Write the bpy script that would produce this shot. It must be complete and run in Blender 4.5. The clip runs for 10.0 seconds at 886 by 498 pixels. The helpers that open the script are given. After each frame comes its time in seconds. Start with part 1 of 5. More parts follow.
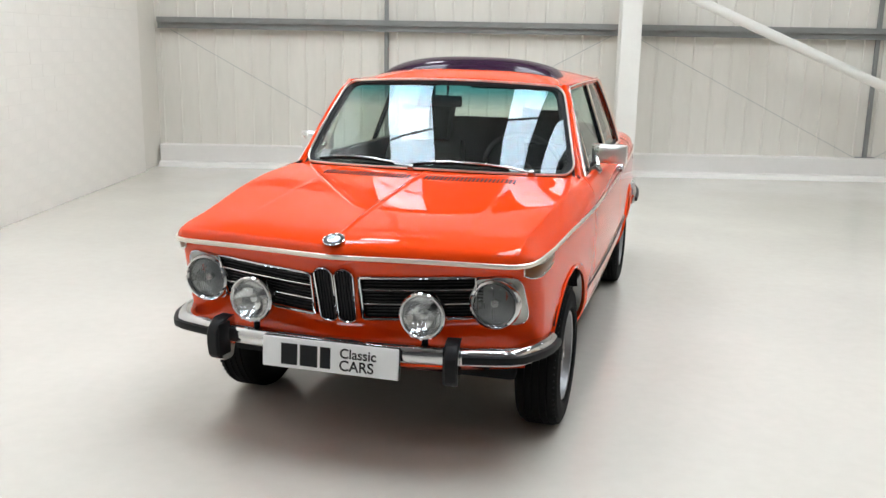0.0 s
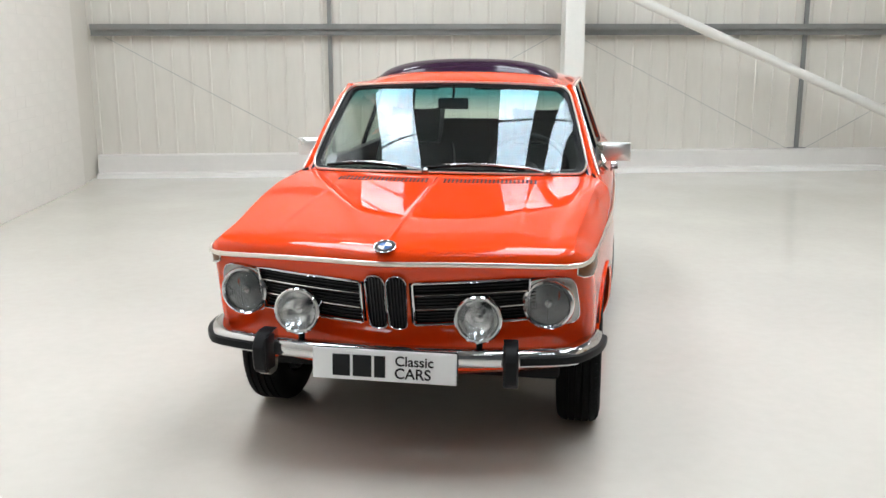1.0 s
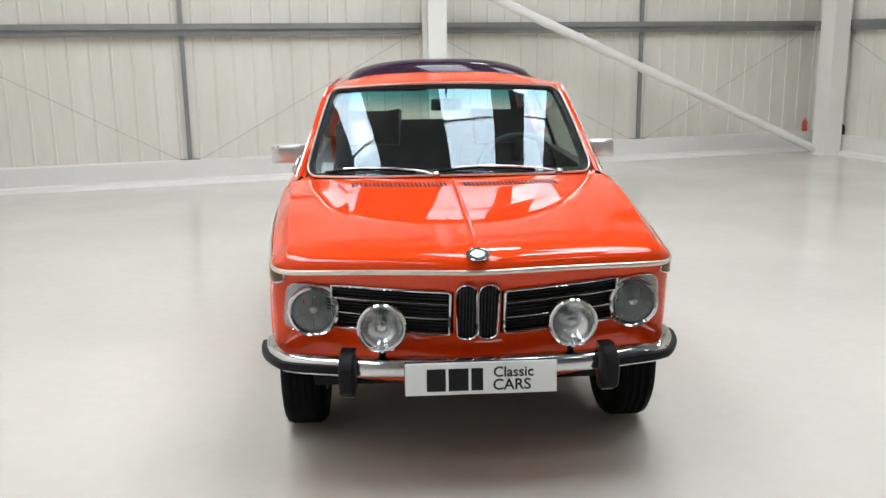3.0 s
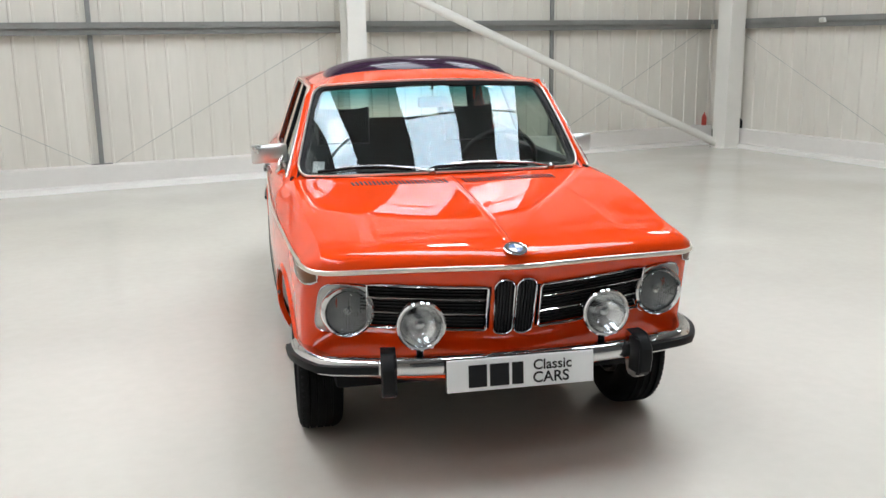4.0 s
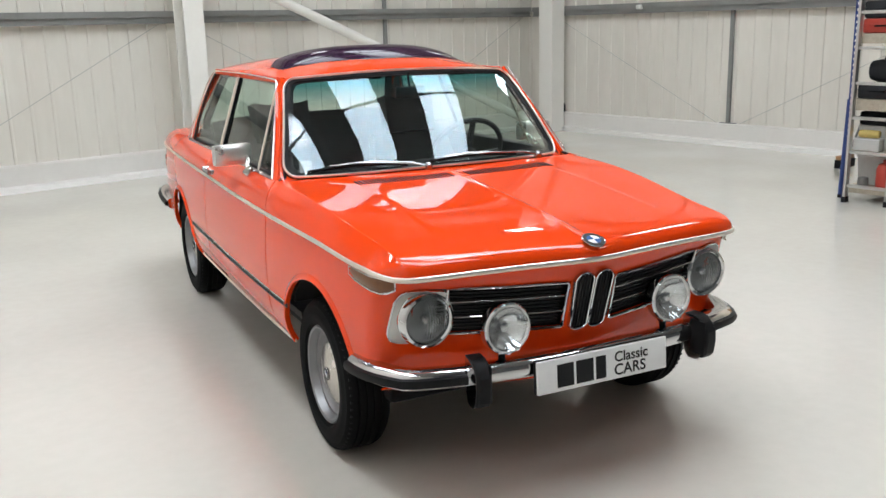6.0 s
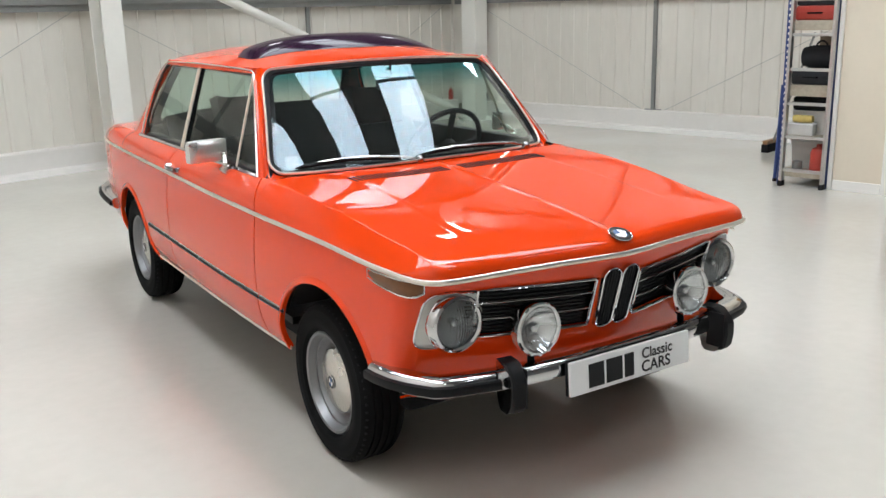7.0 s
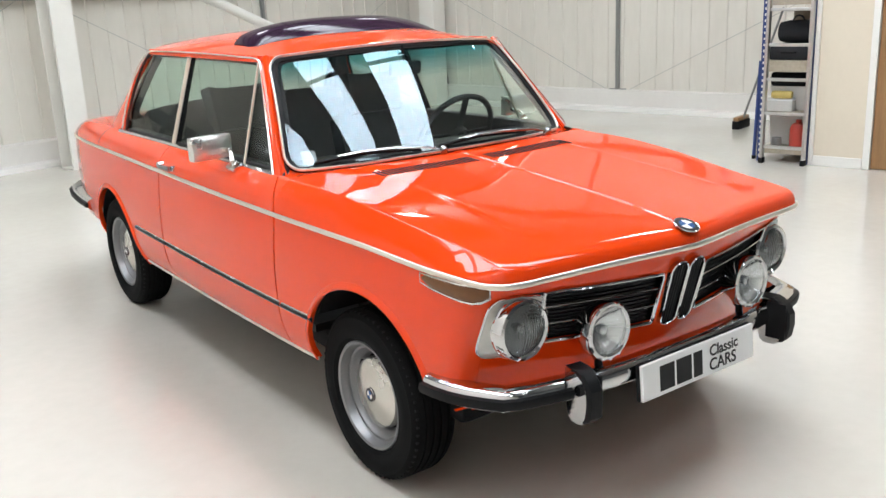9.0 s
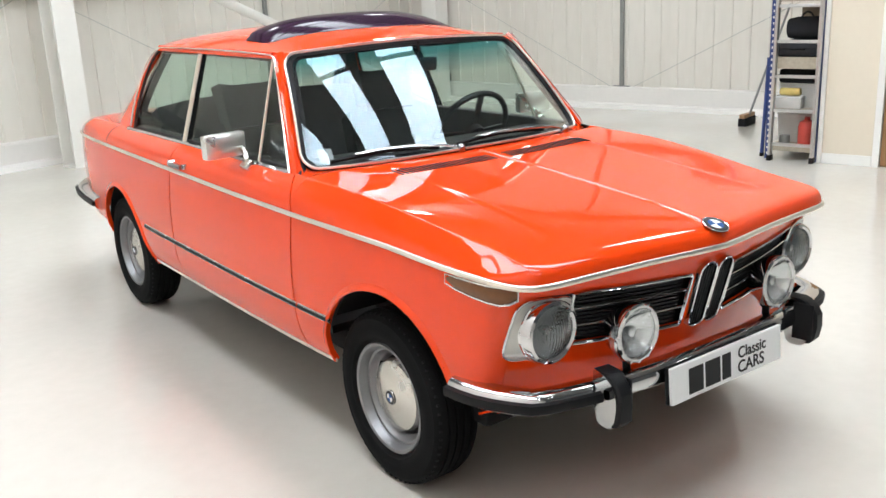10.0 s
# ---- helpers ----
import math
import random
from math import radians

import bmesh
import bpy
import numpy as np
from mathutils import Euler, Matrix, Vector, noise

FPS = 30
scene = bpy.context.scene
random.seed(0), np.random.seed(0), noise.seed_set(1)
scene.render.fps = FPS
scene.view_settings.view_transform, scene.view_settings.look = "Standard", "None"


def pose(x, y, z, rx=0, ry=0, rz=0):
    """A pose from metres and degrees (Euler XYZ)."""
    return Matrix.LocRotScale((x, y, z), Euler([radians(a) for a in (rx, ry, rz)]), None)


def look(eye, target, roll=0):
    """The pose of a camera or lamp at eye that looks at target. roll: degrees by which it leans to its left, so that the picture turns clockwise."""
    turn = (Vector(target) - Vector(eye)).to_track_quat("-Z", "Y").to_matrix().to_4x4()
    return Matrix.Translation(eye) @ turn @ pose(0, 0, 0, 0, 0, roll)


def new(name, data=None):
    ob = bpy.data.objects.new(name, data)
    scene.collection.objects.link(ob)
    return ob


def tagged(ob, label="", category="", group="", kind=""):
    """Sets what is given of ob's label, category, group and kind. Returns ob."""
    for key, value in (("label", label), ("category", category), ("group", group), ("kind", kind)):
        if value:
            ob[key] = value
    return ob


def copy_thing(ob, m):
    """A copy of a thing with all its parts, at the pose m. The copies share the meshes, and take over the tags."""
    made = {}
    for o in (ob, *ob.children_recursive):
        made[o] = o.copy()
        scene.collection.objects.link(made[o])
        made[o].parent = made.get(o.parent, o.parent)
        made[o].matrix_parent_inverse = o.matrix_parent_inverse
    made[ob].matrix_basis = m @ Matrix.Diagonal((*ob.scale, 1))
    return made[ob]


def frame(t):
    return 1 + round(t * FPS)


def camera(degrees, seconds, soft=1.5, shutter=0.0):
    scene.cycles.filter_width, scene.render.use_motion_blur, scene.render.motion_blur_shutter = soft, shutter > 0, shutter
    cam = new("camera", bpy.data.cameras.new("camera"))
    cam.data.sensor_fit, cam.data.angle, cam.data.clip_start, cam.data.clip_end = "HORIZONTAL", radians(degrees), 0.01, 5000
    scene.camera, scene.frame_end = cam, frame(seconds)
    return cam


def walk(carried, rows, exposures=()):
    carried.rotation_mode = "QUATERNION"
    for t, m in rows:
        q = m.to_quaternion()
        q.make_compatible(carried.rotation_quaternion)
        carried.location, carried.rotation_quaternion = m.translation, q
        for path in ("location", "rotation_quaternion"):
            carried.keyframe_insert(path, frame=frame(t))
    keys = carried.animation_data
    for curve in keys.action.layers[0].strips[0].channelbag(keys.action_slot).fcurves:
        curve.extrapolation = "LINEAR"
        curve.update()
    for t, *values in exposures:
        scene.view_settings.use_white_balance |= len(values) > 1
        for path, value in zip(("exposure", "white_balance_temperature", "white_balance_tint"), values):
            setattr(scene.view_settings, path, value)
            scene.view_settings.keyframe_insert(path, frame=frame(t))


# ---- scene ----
cam = camera(51.6, 10.0)
PATH = [
    (0, (0.308, -3.876, 1.547), (0.245, -1.926, 1.106), 1.0),
    (0.5, (0.069, -3.886, 1.54), (0.095, -1.935, 1.105), 0.4),
    (1, (-0.188, -3.855, 1.547), (-0.057, -1.907, 1.111), -0.1),
    (1.5, (-0.448, -3.876, 1.56), (-0.213, -1.937, 1.129), -0.4),
    (2, (-0.722, -3.788, 1.564), (-0.37, -1.867, 1.131), -0.4),
    (2.5, (-0.967, -3.663, 1.563), (-0.495, -1.769, 1.125), -0.4),
    (4, (-1.697, -3.354, 1.551), (-0.863, -1.591, 1.106), -0.8),
    (4.5, (-1.94, -3.222, 1.546), (-0.986, -1.521, 1.102), -0.5),
    (5, (-2.133, -3.049, 1.552), (-1.075, -1.413, 1.101), -1.0),
    (5.5, (-2.303, -2.856, 1.554), (-1.149, -1.289, 1.093), -1.3),
    (7, (-2.617, -2.277, 1.561), (-1.22, -0.937, 1.058), -1.5),
    (7.5, (-2.652, -2.125, 1.558), (-1.209, -0.839, 1.044), -1.6),
    (8, (-2.643, -2.022, 1.548), (-1.184, -0.758, 1.028), -2.1),
    (8.5, (-2.651, -1.934, 1.558), (-1.185, -0.683, 1.024), -2.5),
    (9, (-2.663, -1.863, 1.559), (-1.19, -0.624, 1.018), -2.6),
    (9.5, (-2.679, -1.805, 1.559), (-1.199, -0.574, 1.013), -2.6),
    (10, (-2.668, -1.766, 1.555), (-1.192, -0.532, 1.008), -2.6),
]
walk(cam, [(t, look(eye, target, roll)) for t, eye, target, roll in PATH],
     ((0, -0.45), (1.5, -0.46), (2.5, -0.52), (4.0, -0.55), (5.5, -0.60), (7.0, -0.66), (7.5, -0.62), (8.5, -0.44), (9.2, -0.36), (10, -0.27)))

# ---- light ----
world = bpy.data.worlds.new("world")
scene.world = world
world.use_nodes = True
wn = world.node_tree
sky = wn.nodes.new("ShaderNodeTexSky")
sky.sky_type, sky.sun_disc = "NISHITA", False
sky.sun_elevation, sky.sun_rotation = radians(38), radians(160)
wn.links.new(sky.outputs[0], wn.nodes["Background"].inputs[0])
wn.nodes["Background"].inputs[1].default_value = 0.1

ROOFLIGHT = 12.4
ROOF_SKEW = 9.0


# ---- materials ----
def material(name, base, rough=0.5, metal=0.0, coat=0.0, spec=0.5, var=0.0, var_scale=6.0, bump=0.0, bump_scale=60.0,
             rough_var=0.0, coat_ior=1.5, tone=None, stretch=(1, 1, 1), fine=None):
    """Principled surface with colour variation at two scales, worn gloss and fine relief."""
    m = bpy.data.materials.new(name)
    m.use_nodes = True
    nt = m.node_tree
    b = nt.nodes["Principled BSDF"]
    b.inputs["Base Color"].default_value = (*base, 1)
    b.inputs["Roughness"].default_value = rough
    b.inputs["Metallic"].default_value = metal
    b.inputs["Coat Weight"].default_value = coat
    b.inputs["Coat Roughness"].default_value = 0.03
    b.inputs["Coat IOR"].default_value = coat_ior
    b.inputs["Specular IOR Level"].default_value = spec
    if var or bump or rough_var:
        tc = nt.nodes.new("ShaderNodeTexCoord")
        mp = nt.nodes.new("ShaderNodeMapping")
        mp.inputs["Scale"].default_value = stretch
        nt.links.new(tc.outputs["Object"], mp.inputs[0])
        n1 = nt.nodes.new("ShaderNodeTexNoise")
        n1.inputs["Scale"].default_value, n1.inputs["Detail"].default_value = var_scale, 5
        n2 = nt.nodes.new("ShaderNodeTexNoise")
        n2.inputs["Scale"].default_value, n2.inputs["Detail"].default_value = (fine or var_scale * 9), 4
        for n in (n1, n2):
            nt.links.new(mp.outputs[0], n.inputs["Vector"])
        add = nt.nodes.new("ShaderNodeMath")
        add.operation = "MULTIPLY_ADD"
        add.inputs[1].default_value = 0.35
        nt.links.new(n2.outputs[0], add.inputs[0])
        mul = nt.nodes.new("ShaderNodeMath")
        mul.operation = "MULTIPLY"
        mul.inputs[1].default_value = 0.65
        nt.links.new(n1.outputs[0], mul.inputs[0])
        nt.links.new(mul.outputs[0], add.inputs[2])
        if var:
            mix = nt.nodes.new("ShaderNodeMix")
            mix.data_type = "RGBA"
            other = tone or tuple(c * (1 - var) for c in base)
            mix.inputs[6].default_value, mix.inputs[7].default_value = (*other, 1), (*base, 1)
            ramp = nt.nodes.new("ShaderNodeMapRange")
            ramp.inputs[1].default_value, ramp.inputs[2].default_value = 0.3, 0.65
            nt.links.new(add.outputs[0], ramp.inputs[0])
            nt.links.new(ramp.outputs[0], mix.inputs[0])
            nt.links.new(mix.outputs[2], b.inputs["Base Color"])
        if rough_var:
            rr = nt.nodes.new("ShaderNodeMapRange")
            rr.inputs[1].default_value, rr.inputs[2].default_value = 0.3, 0.7
            rr.inputs[3].default_value, rr.inputs[4].default_value = rough - rough_var, rough + rough_var
            nt.links.new(n1.outputs[0], rr.inputs[0])
            nt.links.new(rr.outputs[0], b.inputs["Roughness"])
        if bump:
            n3 = nt.nodes.new("ShaderNodeTexNoise")
            n3.inputs["Scale"].default_value, n3.inputs["Detail"].default_value = bump_scale, 4
            nt.links.new(mp.outputs[0], n3.inputs["Vector"])
            bp = nt.nodes.new("ShaderNodeBump")
            bp.inputs["Strength"].default_value, bp.inputs["Distance"].default_value = bump, 0.002
            nt.links.new(n3.outputs[0], bp.inputs["Height"])
            nt.links.new(bp.outputs[0], b.inputs["Normal"])
    return m


def glass_material(name, tint, rough=0.0, band=None, ior=1.5):
    """Clear pane; band = (height, colour) tints it above that height."""
    m = bpy.data.materials.new(name)
    m.use_nodes = True
    nt = m.node_tree
    b = nt.nodes["Principled BSDF"]
    b.inputs["Base Color"].default_value = (*tint, 1)
    b.inputs["Roughness"].default_value = rough
    b.inputs["Transmission Weight"].default_value = 1
    b.inputs["IOR"].default_value = ior
    if band:
        tc = nt.nodes.new("ShaderNodeTexCoord")
        sp = nt.nodes.new("ShaderNodeSeparateXYZ")
        mr = nt.nodes.new("ShaderNodeMapRange")
        mr.inputs[1].default_value, mr.inputs[2].default_value = band[0], band[0] + 0.09
        mix = nt.nodes.new("ShaderNodeMix")
        mix.data_type = "RGBA"
        mix.inputs[6].default_value, mix.inputs[7].default_value = (*tint, 1), (*band[1], 1)
        nt.links.new(tc.outputs["Object"], sp.inputs[0])
        nt.links.new(sp.outputs[2], mr.inputs[0])
        nt.links.new(mr.outputs[0], mix.inputs[0])
        nt.links.new(mix.outputs[2], b.inputs["Base Color"])
    return m


def glow_material(name, colour, strength):
    m = bpy.data.materials.new(name)
    m.use_nodes = True
    b = m.node_tree.nodes["Principled BSDF"]
    b.inputs["Base Color"].default_value = (0.8, 0.8, 0.8, 1)
    b.inputs["Emission Color"].default_value = (*colour, 1)
    b.inputs["Emission Strength"].default_value = strength
    return m


PAINT = material("orange_paint", (0.84, 0.057, 0.005), 0.4, coat=1.0, coat_ior=1.5, spec=0.0, var=0.05, var_scale=3, bump=0.006, bump_scale=7)
PAINT.node_tree.nodes["Principled BSDF"].inputs["Coat Roughness"].default_value = 0.012
CHROME = material("chrome", (0.66, 0.66, 0.67), 0.07, 1.0, rough_var=0.03, var=0.06, var_scale=14)
ARM = material("wiper_steel", (0.34, 0.34, 0.35), 0.22, 1.0, var=0.2, var_scale=30)
SATIN = material("satin_chrome", (0.66, 0.64, 0.60), 0.24, 1.0, rough_var=0.06, var=0.1, var_scale=9)
TRIM = material("polished_trim", (0.86, 0.78, 0.68), 0.30, 0.85, var=0.08, var_scale=9)
MIRRORSHELL = material("mirror_shell", (0.84, 0.83, 0.81), 0.30, 0.85, rough_var=0.05, var=0.06, var_scale=12)
SILVER = material("silver_lacquer", (0.27, 0.27, 0.28), 0.42, 0.8, var=0.12, var_scale=12, bump=0.05)
RUBBER = material("black_rubber", (0.008, 0.008, 0.009), 0.5, spec=0.2, var=0.3, var_scale=8, bump=0.1, bump_scale=150)
TYRE = material("tyre_rubber", (0.0065, 0.0065, 0.007), 0.8, spec=0.12, var=0.35, var_scale=10, bump=0.2, bump_scale=220)
DARK = material("matt_black", (0.008, 0.008, 0.009), 0.7, spec=0.2, var=0.2, var_scale=10)
GRILLE = material("grille_black", (0.005, 0.0045, 0.006), 0.6, var=0.2, var_scale=10)
VINYL = material("black_vinyl", (0.013, 0.012, 0.013), 0.45, spec=0.35, var=0.3, var_scale=7, bump=0.25, bump_scale=260)
CLOTH = material("headlining", (0.55, 0.53, 0.49), 0.9, var=0.1, var_scale=5, bump=0.2, bump_scale=300)
AMBER = material("amber_lens", (0.17, 0.062, 0.014), 0.3, coat=0.05, var=0.25, var_scale=40)
FOGLENS = glass_material("clear_lens", (0.93, 0.95, 0.96), 0.03)
HEADLENS = glass_material("fluted_lens", (0.80, 0.82, 0.82), 0.12)
BOWL = material("lamp_bowl", (0.44, 0.45, 0.45), 0.5, 0.6, var=0.15, var_scale=20)
REFLECTOR = material("lamp_reflector", (0.86, 0.86, 0.86), 0.17, 1.0, var=0.1, var_scale=20)
WHITE = material("white_plastic", (0.78, 0.78, 0.78), 0.4, var=0.04, var_scale=9)
SURROUND = material("lamp_surround", (0.44, 0.435, 0.41), 0.34, 0.55, coat=0.2, var=0.1, var_scale=12)
INK = material("black_ink", (0.012, 0.012, 0.013), 0.45, spec=0.25)
BLUE = material("blue_enamel", (0.05, 0.13, 0.34), 0.2, coat=1.0)
SMOKED = material("smoked_acrylic", (0.026, 0.010, 0.026), 0.09, coat=0.0, spec=0.16)
PLATE = material("plate_white", (0.90, 0.90, 0.90), 0.35, var=0.03, var_scale=9)
PAPER = material("faded_paper", (0.30, 0.31, 0.32), 0.7, var=0.3, var_scale=60)
WINDSCREEN = glass_material("windscreen_glass", (0.90, 0.96, 0.93), band=(1.225, (0.13, 0.50, 0.56)), ior=1.58)
WINDSCREEN.node_tree.nodes["Principled BSDF"].inputs["Specular Tint"].default_value = (0.73, 0.84, 0.95, 1)
PANE = glass_material("side_glass", (0.74, 0.86, 0.80), ior=1.2)

FLOOR = material("painted_floor", (0.615, 0.578, 0.522), 0.16, coat=0.25, rough_var=0.06, var=0.07, var_scale=0.7,
                 tone=(0.56, 0.527, 0.472), bump=0.035, bump_scale=4, fine=14)
CLAD = material("cladding", (0.73, 0.695, 0.63), 0.45, var=0.10, var_scale=1.6, tone=(0.65, 0.615, 0.55), stretch=(1, 1, 0.25), bump=0.05)
STEELWHITE = material("white_steel", (0.80, 0.78, 0.73), 0.4, var=0.05, var_scale=4)
STEELGREY = material("grey_steel", (0.25, 0.25, 0.24), 0.5, 0.15, var=0.2, var_scale=5)
RODSTEEL = material("rod_steel", (0.42, 0.42, 0.40), 0.4, 0.3, var=0.2, var_scale=9)
DIM = material("dim_grey_wall", (0.16, 0.165, 0.17), 0.55, 0.1, var=0.15, var_scale=2)
BLOCKPAINT = material("painted_block", (0.80, 0.76, 0.70), 0.6, var=0.05, var_scale=2.5, bump=0.5, bump_scale=90)
SILL = material("painted_sill", (0.74, 0.71, 0.67), 0.45, var=0.06, var_scale=2, bump=0.1)
PIER = material("beige_paint", (0.72, 0.68, 0.61), 0.6, var=0.05, var_scale=2.5, bump=0.2)
TUB = material("pale_plastic", (0.62, 0.61, 0.58), 0.45, var=0.1, var_scale=6)
CREAM = material("cream_wall", (0.70, 0.62, 0.50), 0.6, var=0.05, var_scale=2.5, bump=0.1)
TRIMWHITE = material("white_gloss", (0.80, 0.78, 0.74), 0.3, var=0.04, var_scale=4)
DOORWOOD = material("door_wood", (0.36, 0.20, 0.09), 0.4, var=0.35, var_scale=3, stretch=(8, 8, 0.6))
ALU = material("aluminium", (0.60, 0.60, 0.59), 0.32, 0.9, var=0.12, var_scale=9, stretch=(1, 1, 0.2))
SHELFBLUE = material("blue_steel", (0.035, 0.065, 0.22), 0.4, 0.2, var=0.2, var_scale=8)
BOARD = material("chipboard", (0.46, 0.40, 0.31), 0.7, var=0.25, var_scale=30)
CARTON = material("cardboard", (0.20, 0.155, 0.11), 0.8, var=0.25, var_scale=8)
RED = material("red_plastic", (0.50, 0.06, 0.042), 0.4, var=0.15, var_scale=12)
YELLOW = material("yellow_cloth", (0.62, 0.47, 0.15), 0.8, var=0.2, var_scale=20)
BLACKCLOTH = material("black_cloth", (0.02, 0.021, 0.025), 0.8, var=0.4, var_scale=9, bump=0.4, bump_scale=90)
CEIL = material("roof_sheet", (0.31, 0.31, 0.305), 0.5, var=0.06, var_scale=2)
DAYLIGHT = glow_material("rooflight_sheet", (0.84, 0.925, 1.0), ROOFLIGHT)
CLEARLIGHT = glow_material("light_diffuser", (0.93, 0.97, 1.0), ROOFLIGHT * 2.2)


# ---- building helpers ----
def part(name, bm, mat, parent=None, label="", smooth=True, mats=None, auto=35):
    me = bpy.data.meshes.new(name)
    bmesh.ops.recalc_face_normals(bm, faces=bm.faces)
    if smooth:
        lim = radians(auto)
        for f in bm.faces:
            f.smooth = True
        for e in bm.edges:
            if len(e.link_faces) == 2 and e.calc_face_angle(0) > lim:
                e.smooth = False
    bm.to_mesh(me)
    bm.free()
    for m in (mats or [mat]):
        me.materials.append(m)
    ob = new(name, me)
    ob.parent = parent
    if label:
        ob["label"] = label
    return ob


def empty(name, m):
    ob = new(name)
    ob.empty_display_size = 0.2
    ob.matrix_world = m
    return ob


def spline(xs, ys):
    """Smooth curve through knots, with no overshoot."""
    xs, ys = np.array(xs, float), np.array(ys, float)
    h, d = np.diff(xs), np.diff(ys) / np.diff(xs)
    m = np.zeros(len(xs))
    m[0], m[-1] = d[0], d[-1]
    for i in range(1, len(xs) - 1):
        if d[i - 1] * d[i] > 0:
            w1, w2 = 2 * h[i] + h[i - 1], h[i] + 2 * h[i - 1]
            m[i] = (w1 + w2) / (w1 / d[i - 1] + w2 / d[i])

    def at(x):
        i = int(min(max(np.searchsorted(xs, x) - 1, 0), len(xs) - 2))
        x = min(max(x, xs[0]), xs[-1])
        t = (x - xs[i]) / h[i]
        return float((1 + 2 * t) * (1 - t) ** 2 * ys[i] + t * (1 - t) ** 2 * h[i] * m[i]
                     + t * t * (3 - 2 * t) * ys[i + 1] + t * t * (t - 1) * h[i] * m[i + 1])
    return at


def grid(fn, us, vs, bm=None, skip=None, flip=1):
    """A sheet of fn(u, v); flip = -1 mirrors it in x."""
    bm = bm or bmesh.new()
    vv = [[bm.verts.new((flip * p[0], p[1], p[2])) for p in (fn(u, v) for v in vs)] for u in us]
    for i in range(len(us) - 1):
        for j in range(len(vs) - 1):
            if not (skip and skip((us[i] + us[i + 1]) / 2, (vs[j] + vs[j + 1]) / 2)):
                bm.faces.new((vv[i][j], vv[i + 1][j], vv[i + 1][j + 1], vv[i][j + 1]))
    return bm


def thicken(bm, t):
    """Gives a sheet the thickness t inwards."""
    bmesh.ops.recalc_face_normals(bm, faces=bm.faces)
    bmesh.ops.solidify(bm, geom=bm.faces[:], thickness=t)
    return bm


def span(a, b, n):
    return [a + (b - a) * i / n for i in range(n + 1)]


def box(bm, x0, x1, y0, y1, z0, z1, bevel=0.0, m=None):
    r = bmesh.ops.create_cube(bm, size=1)
    bmesh.ops.transform(bm, matrix=Matrix.LocRotScale(((x0 + x1) / 2, (y0 + y1) / 2, (z0 + z1) / 2), None, (x1 - x0, y1 - y0, z1 - z0)), verts=r["verts"])
    vs = r["verts"]
    if bevel:
        es = list({e for v in vs for e in v.link_edges})
        o = bmesh.ops.bevel(bm, geom=es, offset=bevel, segments=2, affect="EDGES", profile=0.5)
        vs = list({v for f in o["faces"] for v in f.verts} | {v for v in vs if v.is_valid})
    if m is not None:
        bmesh.ops.transform(bm, matrix=m, verts=vs)
    return bm


def ring(r, n=10, ry=None):
    return [(r * math.cos(2 * math.pi * i / n), (ry or r) * math.sin(2 * math.pi * i / n)) for i in range(n)]


def sweep(bm, pts, prof, out=(0, 0, 1), closed=False, cap=True):
    """Carries the closed profile (a outward, b across) along pts; out: one direction, or one per point."""
    pts = [Vector(p) for p in pts]
    n = len(pts)
    rows = []
    for i, p in enumerate(pts):
        a = pts[(i - 1) % n] if closed or i > 0 else p
        b = pts[(i + 1) % n] if closed or i < n - 1 else p
        t = (b - a).normalized()
        o = Vector(out[i]) if isinstance(out[0], (tuple, list, Vector)) else Vector(out)
        o = (o - t * o.dot(t)).normalized()
        s = t.cross(o)
        rows.append([bm.verts.new(p + o * q[0] + s * q[1]) for q in prof])
    k = len(prof)
    for i in range(n if closed else n - 1):
        r0, r1 = rows[i], rows[(i + 1) % n]
        for j in range(k):
            bm.faces.new((r0[j], r0[(j + 1) % k], r1[(j + 1) % k], r1[j]))
    if cap and not closed:
        bm.faces.new(rows[0][::-1])
        bm.faces.new(rows[-1])
    return bm


def lathe(bm, prof, m, n=40, close=False):
    """Turns the profile (radius, along) about the local z axis and places it by m."""
    rows = [[bm.verts.new(m @ Vector((r * math.cos(2 * math.pi * i / n), r * math.sin(2 * math.pi * i / n), h))) for i in range(n)] for r, h in prof]
    pairs = list(zip(rows, rows[1:])) + ([(rows[-1], rows[0])] if close else [])
    for a, b in pairs:
        for i in range(n):
            bm.faces.new((a[i], a[(i + 1) % n], b[(i + 1) % n], b[i]))
    if not close:
        for row, (r, h) in ((rows[0], prof[0]), (rows[-1], prof[-1])):
            if r < 0.02:
                bm.faces.new(row)
    return bm


def rect(a, b):
    return [(-a / 2, -b / 2), (a / 2, -b / 2), (a / 2, b / 2), (-a / 2, b / 2)]


def dome(w, h):
    """Half-round strip profile of width w standing h proud."""
    return [(0, -w / 2), (h * 0.7, -w * 0.36), (h, 0), (h * 0.7, w * 0.36), (0, w / 2), (-h * 0.4, 0)]


# ---- hall ----
XW, XE, YN, YS, TOP = -3.54, 7.66, 7.40, -9.0, 6.0


def structure(name, bm, mat, label, smooth=False):
    return tagged(part(name, bm, mat, smooth=smooth), label, kind="structure")


structure("floor", box(bmesh.new(), XW - 0.3, XE + 0.6, YS - 0.3, YN + 0.3, -0.2, 0.0), FLOOR, "pale grey painted concrete floor with a glossy coat")


